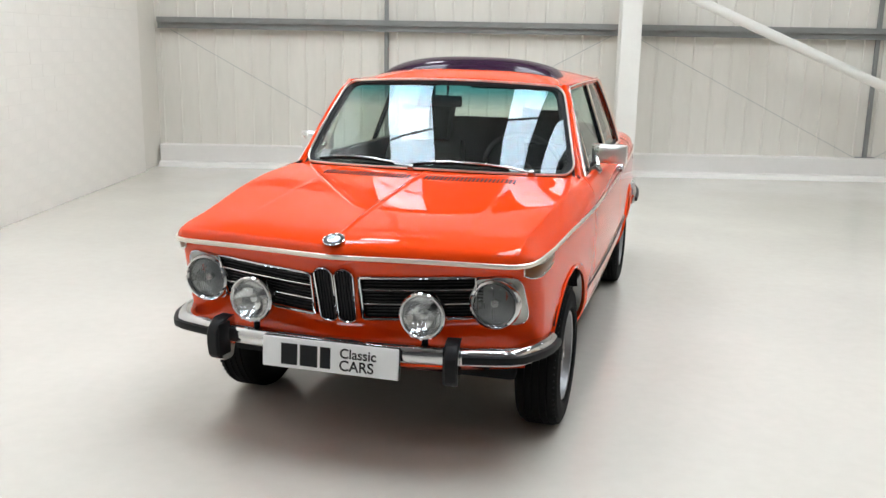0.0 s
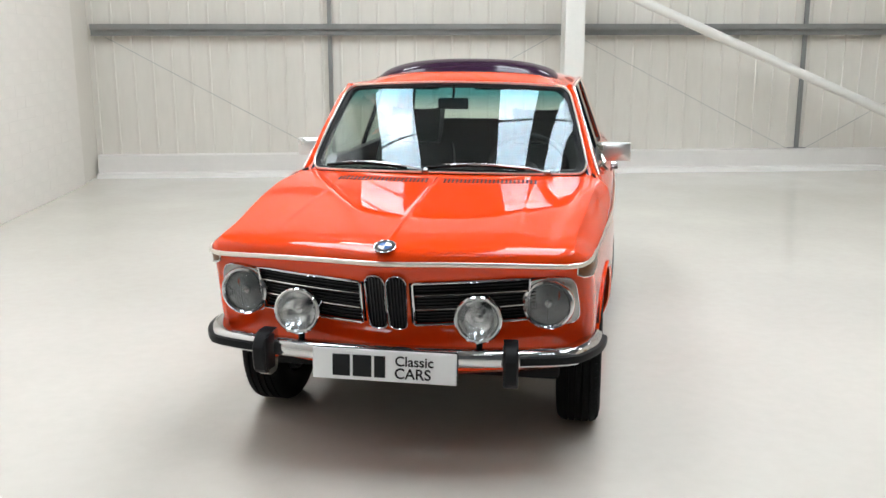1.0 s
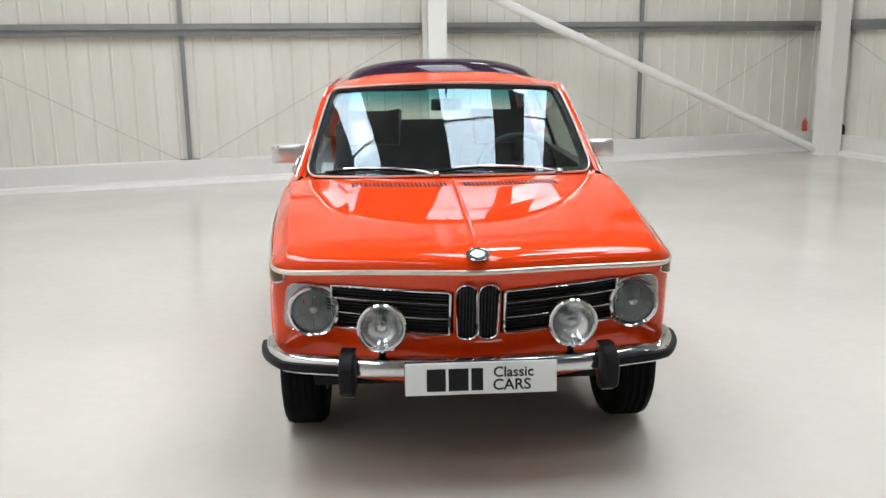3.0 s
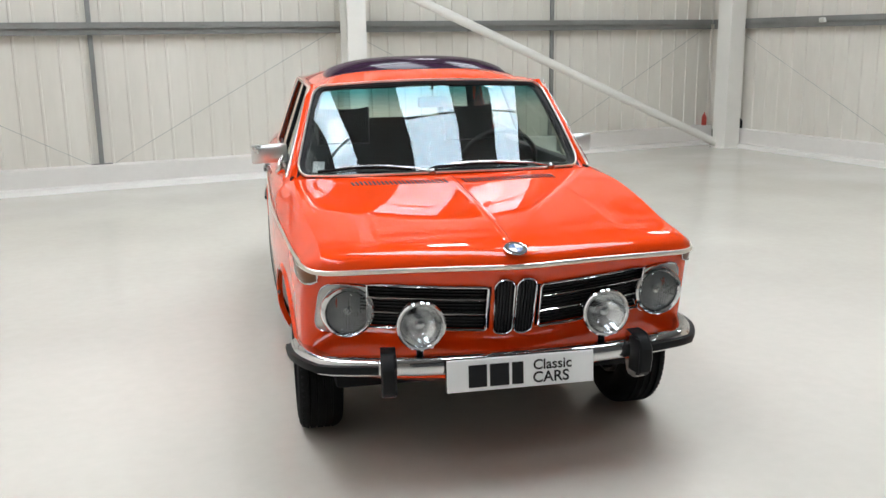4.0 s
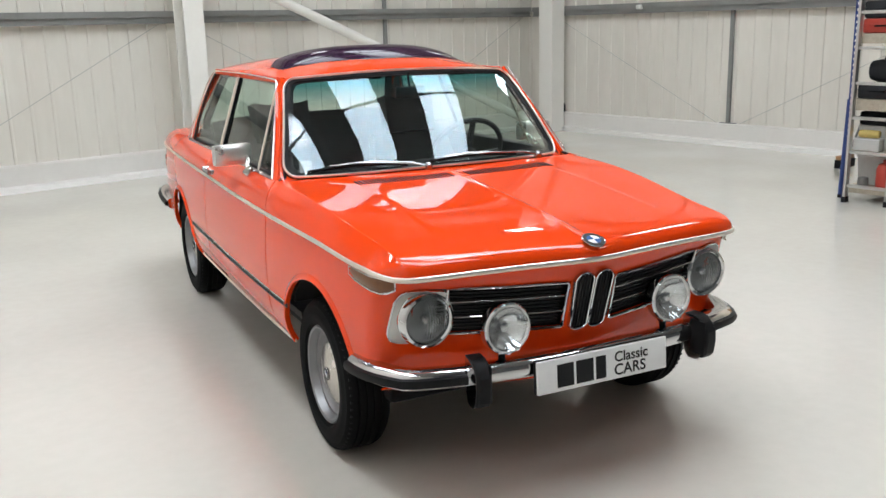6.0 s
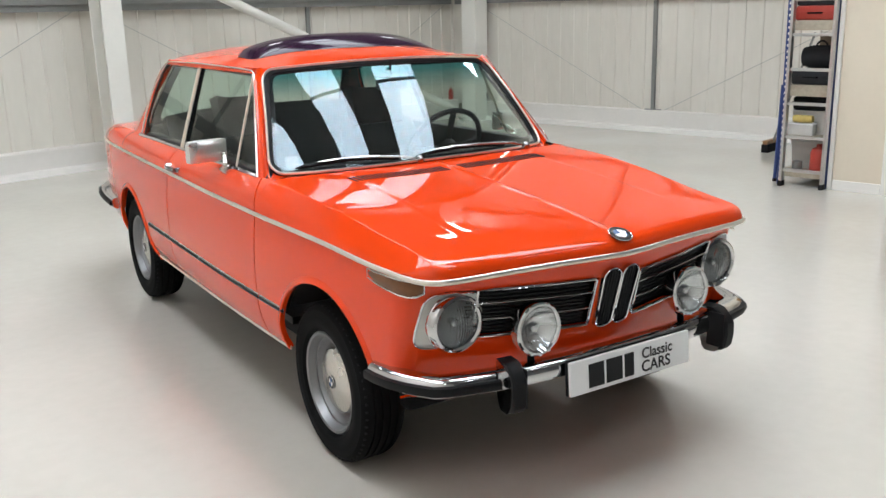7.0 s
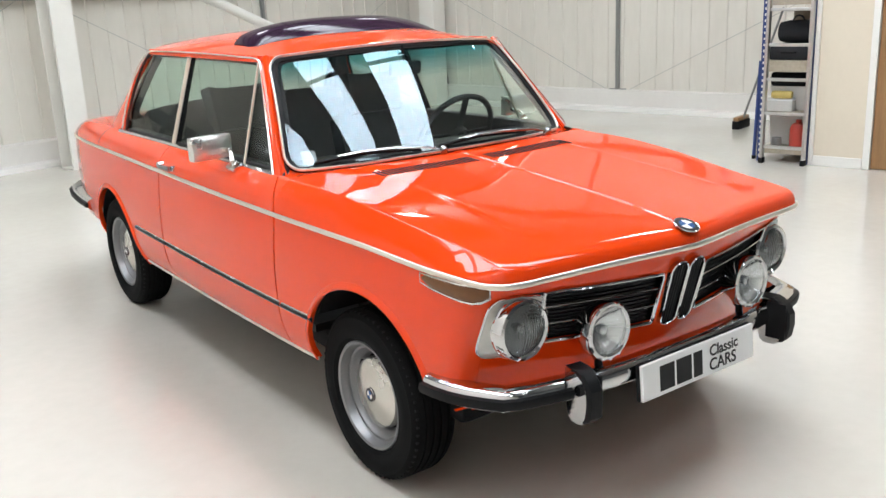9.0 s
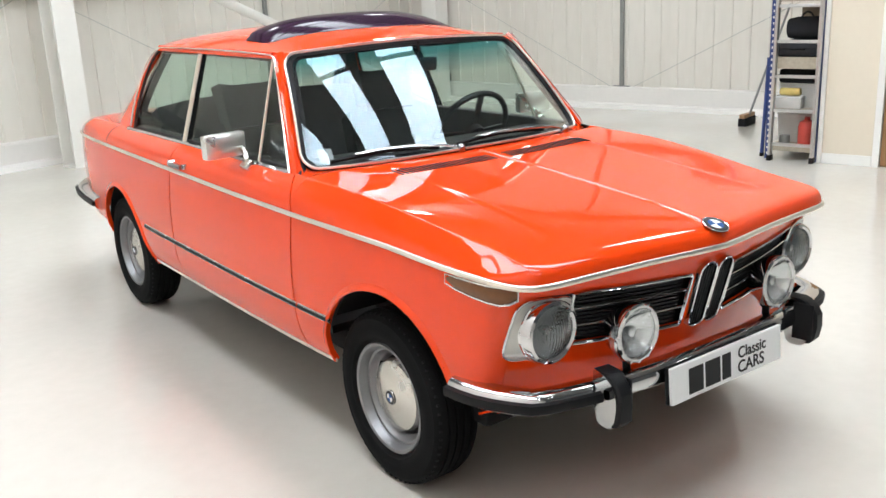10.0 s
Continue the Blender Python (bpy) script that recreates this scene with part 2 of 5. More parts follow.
def profile_sheet(along, a, b, plane, z0, z1, face):
    """Vertically ribbed cladding sheet along x or y; face = +1 or -1 is the side the ribs stand out to."""
    pitch, wide = 0.222, 0.034
    bm = bmesh.new()
    pts, s = [], a
    while s < b:
        pts += [(s, 0), (s + pitch - wide, 0), (s + pitch - wide + 0.007, 0.013), (s + pitch - 0.007, 0.013)]
        s += pitch
    pts = [(min(p, b), q) for p, q in pts if p < b + pitch]
    front = []
    for p, q in pts:
        o = plane + face * q
        front.append([bm.verts.new((p, o, z) if along == "x" else (o, p, z)) for z in (z0, z1)])
    back = [[bm.verts.new((p, plane - face * 0.06, z) if along == "x" else (plane - face * 0.06, p, z)) for z in (z0, z1)] for p in (a, b)]
    for f, g in zip(front, front[1:]):
        if (f[0].co - g[0].co).length > 1e-5:
            bm.faces.new((f[0], g[0], g[1], f[1]))
    bm.faces.new((back[0][0], back[1][0], back[1][1], back[0][1]))
    return bm


structure("wall_north", profile_sheet("x", XW - 0.2, XE + 0.3, YN, 0.2, TOP, -1), CLAD, "off-white ribbed metal cladding wall")
structure("wall_east", profile_sheet("y", YS, YN, XE + 0.16, 0.2, TOP, -1), CLAD, "off-white ribbed metal cladding wall")
# unseen south wall, added; its dark grey keeps nose reflections and front floor dim
structure("wall_south", box(bmesh.new(), XW - 0.3, XE + 0.5, YS - 0.2, YS, 0, TOP), DIM, "unseen dark grey end wall added to close the hall")
structure("wall_west", box(bmesh.new(), XW - 0.22, XW - 0.0035, YS, 6.70, 0, TOP), BLOCKPAINT, "white painted block wall")
structure("pier_west", box(bmesh.new(), XW - 0.25, XW - 0.05, 6.70, YN, 0, TOP), PIER, "white painted wall return")


def plinth(along, a, b, face_at, back, sgn):
    """Low painted plinth with a sloping foot; sgn turns it to the room."""
    prof = [(face_at - sgn * 0.10, 0), (face_at - sgn * 0.07, 0.05), (face_at - sgn * 0.01, 0.065), (face_at, 0.255), (face_at + sgn * 0.02, 0.265), (back, 0.265), (back, 0)]
    bm = bmesh.new()
    ends = [[bm.verts.new((s, q, z) if along == "x" else (q, s, z)) for q, z in prof] for s in (a, b)]
    k = len(prof)
    for j in range(k):
        bm.faces.new((ends[0][j], ends[0][(j + 1) % k], ends[1][(j + 1) % k], ends[1][j]))
    bm.faces.new(ends[0])
    bm.faces.new(ends[1])
    return bm


structure("plinth_north", plinth("x", XW - 0.01, XE + 0.1, 7.26, 7.46, 1), SILL, "white painted concrete plinth along the wall")
structure("plinth_east", plinth("y", YS, 7.16, XE + 0.08, XE + 0.3, 1), SILL, "white painted concrete plinth along the wall")


def h_section(bm, m, w, d, t, length):
    """H-shaped steel section: flanges of width w, depth d, thickness t."""
    for x0, x1, y0, y1 in ((-w / 2, w / 2, -d / 2, -d / 2 + t), (-w / 2, w / 2, d / 2 - t, d / 2), (-t * 0.4, t * 0.4, -d / 2 + t, d / 2 - t)):
        box(bm, x0, x1, y0, y1, 0, length, m=m)
    return bm


def column(x, y, w, d, label):
    ob = part("steel_column", h_section(bmesh.new(), Matrix(), w, d, 0.016, TOP), STEELWHITE, smooth=False)
    ob.location = (x, y, 0)
    part("base_plate", box(bmesh.new(), -w / 2 - 0.02, w / 2 + 0.02, -d / 2 - 0.02, d / 2 - 0.05, 0, 0.02), STEELWHITE, ob, smooth=False)
    return tagged(ob, label, "column", "steel columns")


column(2.035, 6.865, 0.225, 0.25, "white painted steel column standing at the clad wall")
corner_col = part("steel_column", box(bmesh.new(), 7.44, 7.70, 6.62, 6.88, 0, TOP, 0.006), STEELWHITE, smooth=False)
part("base_plate", box(bmesh.new(), 7.41, 7.73, 6.59, 6.90, 0, 0.018), STEELWHITE, corner_col, smooth=False)
tagged(corner_col, "white painted boxed steel column in the corner of the hall", "column", "steel columns")

# tubular brace between the two columns
bm = sweep(bmesh.new(), [(7.484, 6.85, 0.06), (1.99, 6.85, 2.378)], ring(0.056, 16), out=(0, 1, 0))
tagged(part("diagonal_brace", bm, STEELWHITE), "white painted tubular steel wind brace", "brace")


def rail(along, a, b, at, z):
    """Cladding rail: a proud upper face, a recessed web under it and a short bottom lip."""
    ob = None
    for nm, q0, q1, z0, z1 in (("cladding_rail", 0.0, 0.075, 0.068, 0.132), ("web", 0.030, 0.075, 0.008, 0.068), ("bottom_lip", 0.008, 0.075, 0.0, 0.008)):
        bm = box(bmesh.new(), a, b, at + q0, at + q1, z + z0, z + z1) if along == "x" else box(bmesh.new(), at + q0, at + q1, a, b, z + z0, z + z1)
        o = part(nm, bm, STEELGREY, ob, smooth=False)
        ob = ob or o
    return ob


for nm, args in (("north", ("x", XW + 0.01, XE + 0.04, 7.285, 1.652)), ("east", ("y", 1.2, 7.28, XE + 0.045, 1.65))):
    for dz in (0, 1.75, 3.4):
        a = list(args)
        a[4] += dz
        tagged(rail(*a), "grey galvanised steel cladding rail along the wall", "rail", "cladding rails")


def side_post(x, y, turn):
    ob = part("side_post", box(bmesh.new(), -0.024, 0.024, -0.02, 0.02, 0.262, TOP, 0.004), STEELGREY, smooth=False)
    ob.matrix_world = pose(x, y, 0, 0, 0, turn)
    part("foot_bracket", box(bmesh.new(), -0.11, 0.11, -0.03, 0.02, 0.263, 0.275), STEELGREY, ob, smooth=False)
    return tagged(ob, "dark grey steel post between the cladding rails", "post", "side posts")


side_post(-0.775, 7.355, 0)
side_post(5.02, 7.355, 0)
side_post(7.795, 3.92, 90)


def rod(a, b):
    ob = part("sag_rod", sweep(bmesh.new(), [a, b], ring(0.0032, 6), out=(0, 0.3, 1)), RODSTEEL)
    return tagged(ob, "thin steel sag rod running across the cladding", "rod", "sag rods")


for a, b in (((-3.42, 7.34, 1.66), (-0.89, 7.34, 0.27)), ((-0.64, 7.34, 0.27), (1.92, 7.34, 1.66)), ((2.15, 7.34, 1.66), (4.88, 7.34, 0.27)),
             ((5.13, 7.34, 0.27), (7.6, 7.34, 1.66)), ((7.775, 6.9, 1.66), (7.775, 4.08, 0.27)), ((7.775, 3.74, 0.27), (7.775, 0.9, 1.66))):
    rod(a, b)

# roof with daylight sheets over the hall
structure("ceiling", box(bmesh.new(), XW - 0.3, XE + 0.5, YS, YN + 0.1, TOP, TOP + 0.12), CEIL, "pale profiled metal roof lining")
for x, y, wide, length in ((-1.94, 1.15, 0.56, 7.9), (0.98, 1.15, 0.52, 7.9), (2.96, 1.15, 0.48, 7.9)):
    ob = part("rooflight", box(bmesh.new(), -wide, wide, -length / 2, length / 2, -0.006, 0.03), DAYLIGHT, smooth=False)
    ob.matrix_world = pose(x, y, TOP, 0, 0, -ROOF_SKEW)
    tagged(ob, "translucent daylight sheet in the roof", "rooflight", "rooflights")


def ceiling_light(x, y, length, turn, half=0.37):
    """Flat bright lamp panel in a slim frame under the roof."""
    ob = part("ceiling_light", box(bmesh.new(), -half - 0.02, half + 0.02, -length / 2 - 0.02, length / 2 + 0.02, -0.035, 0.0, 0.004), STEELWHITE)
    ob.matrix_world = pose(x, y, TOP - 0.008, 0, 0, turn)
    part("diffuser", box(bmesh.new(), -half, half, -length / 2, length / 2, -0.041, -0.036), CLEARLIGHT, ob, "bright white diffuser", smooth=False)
    return tagged(ob, "bright flat light panel added under the roof for reflections in the car", "light", "ceiling lights")


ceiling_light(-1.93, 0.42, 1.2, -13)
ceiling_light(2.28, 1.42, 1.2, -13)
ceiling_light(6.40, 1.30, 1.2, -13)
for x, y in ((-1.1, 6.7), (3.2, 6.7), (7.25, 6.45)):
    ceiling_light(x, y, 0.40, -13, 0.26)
# small unseen panels, added only to put highlights along the bonnet's nose
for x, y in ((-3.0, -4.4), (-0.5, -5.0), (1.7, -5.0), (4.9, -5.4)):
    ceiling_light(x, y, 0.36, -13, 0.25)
for y in (-7.0, -4.8, -2.6, 0.1, 2.2, 4.2, 5.5, 7.15):
    tagged(part("roof_purlin", box(bmesh.new(), XW, XE + 0.15, y - 0.035, y + 0.035, TOP - 0.2, TOP - 0.01), STEELGREY, smooth=False), "grey steel roof purlin", "purlin", "roof purlins")

# ---- car ----
car = tagged(empty("car", pose(0, 0, 0, 0, 0, -14)), "orange two-door classic saloon with chrome trim on the hall floor", "car")

belt_z = spline((-0.75, -0.45, -0.1, 0.4, 0.85, 1.5, 2.3, 2.8, 3.3), (0.801, 0.809, 0.831, 0.841, 0.846, 0.855, 0.861, 0.860, 0.853))
half_w = spline((-0.60, -0.55, -0.45, -0.2, 0.1, 0.4, 1.0, 1.8, 2.4, 2.8, 3.1, 3.2), (0.704, 0.713, 0.724, 0.748, 0.770, 0.783, 0.790, 0.786, 0.772, 0.750, 0.706, 0.655))
ARCH_F, ARCH_R = (-0.092, 0.336, 0.340), (2.31, 0.318, 0.345)
SILL_Z = 0.335


def nose_y(x, z):
    """Front face: bowed in plan, raked inwards towards the ground."""
    return -0.765 + 0.138 * (abs(x) / 0.67) ** 1.7 + 0.27 * (0.80 - z)


def floor_z(y):
    z = (SILL_Z if y > -0.3 else 0.45) if y < 2.6 else 0.42
    for c, zc, r in (ARCH_F, ARCH_R):
        d = r * r - (y - c) ** 2
        if d > 0:
            z = max(z, zc + math.sqrt(d))
    return z


def skin_x(x0, y, z):
    """Body side: slightly barrelled, tucked in at the sill."""
    b = belt_z(y)
    x = x0 + 0.010 * math.sin(math.pi * min(1, max(0, (b - z) / 0.42)))
    if z < 0.47:
        x -= 0.045 * ((0.47 - z) / 0.14) ** 2
    return x


def arch_stations(c, r, n=16):
    return [c + r * math.cos(math.pi * i / n) * 0.9999 for i in range(n + 1)]


CORNER = [(0.6185 + 0.0965 * math.cos(radians(a)), -0.564 + 0.072 * math.sin(radians(a))) for a in (-68, -58, -47, -35, -23, -11)]


def rake(y, z):
    """Lean of the nose, fading out towards the wheel opening."""
    return 0.27 * (0.80 - z) * min(1.0, max(0.0, (-0.44 - y) / 0.185))


def side_panel(name, stations, flip, warp=(0, 0), thick=0.012, corner=False):
    st = sorted(set(round(s, 5) for s in stations))
    def skin(i, k):
        if i < 0:
            x, y = CORNER[i + 6]
            z = 0.803 + (0.45 - 0.803) * k
            return (x - 0.02 * max(0, k - 0.8), y + rake(y, z), z)
        q = st[i]
        z = belt_z(q) + (floor_z(q) - belt_z(q)) * k
        a, b = warp
        f = (q - st[0]) / (st[-1] - st[0])
        y = q + (a * (1 - f) + b * f) * math.sin(min(1, k * 1.3) * math.pi / 2)
        if q < -0.44:
            return (skin_x(half_w(q), q, z), q + rake(q, z), z)
        return (skin_x(half_w(y), y, z), y, z)
    bm = grid(skin, list(range(-6 if corner else 0, len(st))), span(0, 1, 12), flip=flip)
    return part(name, thicken(bm, thick), PAINT, car)


GAP = 0.0045
DOOR = (0.400, 1.510)
for s in (-1, 1):
    side_panel("front_wing", span(-0.560, -0.44, 5) + arch_stations(ARCH_F[0], ARCH_F[2]) + span(0.245, DOOR[0] - GAP, 5), s, (0, 0.022), corner=True)
    side_panel("door", span(DOOR[0] + GAP, DOOR[1] - GAP, 24), s, (0.022, 0.040))
    side_panel("rear_quarter", span(DOOR[1] + GAP, 1.96, 10) + arch_stations(ARCH_R[0], ARCH_R[2]) + span(2.66, 3.2, 14), s, (0.040, 0))
    for yg, wg in ((DOOR[0], 0.022), (DOOR[1], 0.040)):
        pts = [(s * (skin_x(half_w(yg), yg, z) - 0.014), yg + wg * math.sin(min(1, (0.85 - z) / 0.5 * 1.3) * math.pi / 2), z) for z in span(0.85, 0.345, 12)]
        part("door_seal", sweep(bmesh.new(), pts, rect(0.006, 0.05), out=(s, 0, 0)), DARK, car)
    # rolled lips of the wheel openings
    for c, zc, r in (ARCH_F, ARCH_R):
        pts = []
        for i in range(25):
            a = math.pi * ((0.875 if c < 1 else 1.0) - (0.875 if c < 1 else 1.0) * i / 24)
            y, z = c + r * math.cos(a), zc + r * math.sin(a)
            pts.append((s * (skin_x(half_w(y), y, z) + 0.001), y, z))
        part("arch_lip", sweep(bmesh.new(), pts, [(-0.016, -0.001), (0.004, -0.006), (0.008, 0.0), (0.004, 0.014), (-0.002, 0.02), (-0.016, 0.006)], out=(s, 0, 0)), PAINT, car)
        # dark liner behind the opening
        bm = bmesh.new()
        lathe(bm, [(r + 0.01, 0.0), (r + 0.012, 0.26), (0.02, 0.265)], Matrix.Translation((s * 0.745, c, zc)) @ pose(0, 0, 0, 0, -90 * s, 0), 36)
        bmesh.ops.delete(bm, geom=[v for v in bm.verts if v.co.z < (0.46 if c < 1 else 0.33)], context="VERTS")
        part("wheel_housing", bm, DARK, car)


# --- bonnet ---
nose_line = spline((0, 0.1, 0.2, 0.35, 0.5, 0.59, 0.637, 0.662, 0.681, 0.696, 0.707, 0.713, 0.716),
                   (-0.780, -0.768, -0.752, -0.731, -0.714, -0.703, -0.692, -0.677, -0.656, -0.626, -0.590, -0.550, -0.505))


def hood_front(u):
    return nose_line(0.716 * abs(u))


def hood_rear(u):
    return min(0.335 + 0.075 * u * u, 0.389)


hood_rise = spline((0, 0.003, 0.009, 0.020, 0.038, 0.070, 0.13, 0.2, 0.3, 0.5, 0.8, 1.12), (0, 0.0155, 0.0297, 0.0412, 0.0490, 0.0553, 0.0632, 0.0707, 0.0795, 0.0960, 0.1195, 0.1430))


FOLD = 0.022


def hood_side(e, rear):
    """Cross section: nearly flat top, a fold, then the flank down to the moulding.

    Towards the screen (rear = 1) the fold melts into the rounded shoulder of the doors."""
    top, flank = 1 - (0.13 + 0.11 * rear) * e ** 4, (max(0.0, 1 - e) / 0.102) ** 0.80
    q = (e - 0.893) / 0.107
    bow = max(0.0, 1 - q ** 1.482) ** 0.475 if q > 0 else 1 - 0.32 * q
    flank += (0.84 * bow - flank) * rear
    soft = FOLD + 0.02 * rear
    h = min(1, max(0, 0.5 + 0.5 * (flank - top) / soft))
    return flank + (top - flank) * h - soft * h * (1 - h)


def hood(u, v):
    e = abs(u)
    y = hood_front(u) + (hood_rear(u) - hood_front(u)) * v
    w = max(0.716, half_w(max(y, -0.505)))
    x = u * w
    d = y - hood_front(u)
    blend = min(1, max(0, (v - 0.68) / 0.32))
    base = 0.803 + (belt_z(y) + 0.004 - 0.803) * e ** 2
    z = base + hood_rise(d) * hood_side(e, blend * blend * (3 - 2 * blend)) + 0.011 * (1 - e * e) * (1 - math.exp(-d / 0.35))
    fade = min(1, d / 0.12)
    z += 0.0042 * math.exp(-(x / 0.0075) ** 2) * fade
    c = 0.455 - 0.03 * v
    z += 0.0030 / (1 + math.exp((abs(x) - c) / 0.0055)) * min(1, max(0, d - 0.08) / 0.25)
    return (x, y, z)


US = set(round(q, 4) for q in span(-1, 1, 64))
for s in (-1, 1):
    US |= {round(s * q, 4) for q in [0.004, 0.008, 0.012, 0.018, 0.026] + span(0.53, 0.66, 34) + span(0.80, 0.96, 20) + span(0.885, 0.930, 14) + [0.97, 0.978, 0.985, 0.992, 0.997]}
US = sorted(US)
VS = [0, 0.0015, 0.003, 0.005, 0.0075, 0.0105, 0.014, 0.018, 0.023, 0.029, 0.037, 0.048, 0.062, 0.08] + span(0.10, 1.0, 44)
part("bonnet", thicken(grid(hood, US, VS), 0.012), PAINT, car)

# scuttle between bonnet and windscreen
def scuttle(u, v):
    x0, y0, z0 = hood(u, 1.0)
    xg, yg, zg = u * 0.698, 0.368 + 0.06 * u * u + 0.072 * u ** 4, 0.962 - 0.012 * u * u
    return (x0 + (xg - x0) * v, y0 + 0.004 + (yg - y0) * v, z0 + (zg - z0) * v)


part("scuttle", thicken(grid(scuttle, span(-1, 1, 40), span(0, 1, 4)), 0.01), PAINT, car)
# black bars on the uncut bonnet stand for the shade inside its vent slots
slot = bmesh.new()
box(slot, -0.0043, 0.0043, -0.035, 0.035, -0.004, 0.0006)
slot_ob = part("vent_slot_shade", slot, DARK, car, smooth=False)
k = 0
for s in (-1, 1):
    for i in range(23):
        x = s * (0.042 + 0.0183 * i)
        v0 = (0.222 + 0.012 * (x / 0.44) ** 2 - hood_front(x / 0.775)) / (hood_rear(x / 0.775) - hood_front(x / 0.775))
        hx, hy, hz = hood(x / 0.775, v0)
        fore, aft = hood(x / 0.775, v0 - 0.03), hood(x / 0.775, v0 + 0.03)
        near, far = hood(x / 0.775 - 0.01, v0), hood(x / 0.775 + 0.01, v0)
        ob = slot_ob if k == 0 else new("vent_slot_shade", slot_ob.data)
        ob.parent = car
        ob.matrix_local = pose(hx, hy, hz + 0.0015, math.degrees(math.atan2(aft[2] - fore[2], aft[1] - fore[1])), -math.degrees(math.atan2(far[2] - near[2], far[0] - near[0])), 4)
        k += 1

# --- front face ---
def f_top(x):
    return 0.728 + 0.045 * max(0, abs(x) - 0.09)


def f_bot(x):
    return 0.563 + 0.055 * max(0, abs(x) - 0.09)


def f_trim(x):
    return 0.806 - 0.004 * (abs(x) / 0.65) ** 2


def face(x, v):
    zs = (0.368 + 0.02 * (abs(x) / 0.66) ** 2, f_bot(x), f_top(x), f_trim(x))
    i = min(int(v), 2)
    z = zs[i] + (zs[i + 1] - zs[i]) * (v - i)
    return (x, nose_y(x, z), z)


fx = span(-0.656, -0.49, 6) + span(-0.475, -0.10, 10) + [-0.082] + span(-0.06, 0.06, 4) + [0.082] + span(0.10, 0.475, 10) + span(0.49, 0.656, 6)
bm = grid(face, fx, span(0, 1, 6) + [1.5, 2] + span(2.25, 3, 3), skip=lambda x, v: 1 < v < 2 and 0.088 < abs(x) < 0.60)
part("front_panel", thicken(bm, 0.010), PAINT, car)
part("nose_underside", thicken(grid(lambda x, t: (x, nose_line(abs(x)) + 0.002 + 0.10 * t, 0.799), [-0.714, -0.708, -0.698, -0.685, -0.67] + span(-0.65, 0.65, 24) + [0.67, 0.685, 0.698, 0.708, 0.714], [0, 0.5, 1]), 0.006), PAINT, car)
# valance rolls under the bumper
part("front_valance", thicken(grid(lambda x, v: (x, nose_y(x, 0.370) + 0.008 + 0.10 * v, 0.371 - 0.05 * v + 0.02 * (abs(x) / 0.66) ** 2), span(-0.64, 0.64, 16), span(0, 1, 4)), 0.006), PAINT, car)
part("underbody", box(bmesh.new(), -0.60, 0.60, -0.40, 3.05, 0.27, 0.36, 0.02), DARK, car)
part("engine_bay", box(bmesh.new(), -0.54, 0.54, -0.55, 0.30, 0.36, 0.80, 0.02), DARK, car)

# chrome edge under the bonnet, carried along the sides
pts, outs = [], []
for i in range(41):
    x = -0.648 + 1.296 * i / 40
    pts.append((x, nose_line(abs(x)) - 0.003, f_trim(x) - 0.003))
    outs.append((x * 0.5, -1, 0.1))
full = [(-(half_w(y) + 0.003), y, belt_z(y) - 0.002) for y in span(3.12, -0.45, 60)]
corner = [(-x - 0.003, nose_line(x) - (0.0 if x > 0.702 else 0.0025), 0.800 + 0.006 * max(0, (x - 0.69) / 0.03)) for x in (0.716, 0.713, 0.707, 0.696, 0.681, 0.664)]
tail_pts = full + corner
chain = tail_pts + pts + [(-x, y, z) for x, y, z in reversed(tail_pts)]
co = [(-1, 0, 0)] * len(full) + [(-1, -0.08, 0), (-1, -0.15, 0), (-1, -0.3, 0), (-1, -0.6, 0), (-0.8, -1, 0), (-0.5, -1, 0)]
chain_out = co + outs + [(-a, b, c) for a, b, c in reversed(co)]
part("belt_moulding", sweep(bmesh.new(), chain, dome(0.018, 0.007), out=chain_out), TRIM, car, "polished moulding round the waist")

# --- grilles ---
for s in (-1, 1):
    bm = bmesh.new()
    grid(lambda x, v: (x, nose_y(x, f_bot(x) + 0.16 * v) + 0.045, f_bot(x) - 0.01 + (f_top(x) - f_bot(x) + 0.02) * v), span(0.08, 0.56, 8), [0, 1], bm, flip=s)
    backing = part("grille_backing", thicken(bm, 0.004), DARK, car)
    g = part("grille", sweep(bmesh.new(), [(s * x, nose_y(x, z) - 0.004, z) for x, z in
        [(0.096, f_bot(0.096) + 0.004), (0.094, f_top(0.094) - 0.008), (0.101, f_top(0.1) - 0.001)] + [(q, f_top(q)) for q in span(0.14, 0.50, 8)] + [(q, f_bot(q)) for q in span(0.50, 0.14, 8)] + [(0.102, f_bot(0.1))]],
        dome(0.011, 0.007), out=(0, -1, 0), closed=True), CHROME, car)
    for i in range(12):
        k = (i + 0.5) / 12
        pts = [(s * x, nose_y(x, f_bot(x) + (f_top(x) - f_bot(x)) * k) + 0.018, f_bot(x) + 0.004 + (f_top(x) - f_bot(x) - 0.008) * k) for x in span(0.1, 0.52, 10)]
        part("slat", sweep(bmesh.new(), pts, [(-0.02, -0.002), (0.004, -0.003), (0.004, 0.003), (-0.02, 0.002)], out=(0, -1, 0.2)), GRILLE, g)
    for k in (0.36, 0.70):
        pts = [(s * x, nose_y(x, f_bot(x) + (f_top(x) - f_bot(x)) * k) + 0.0005, f_bot(x) + (f_top(x) - f_bot(x)) * k) for x in span(0.102, 0.50, 10)]
        part("chrome_slat", sweep(bmesh.new(), pts, dome(0.007, 0.006), out=(0, -1, 0)), CHROME, g, "thin chrome slat")


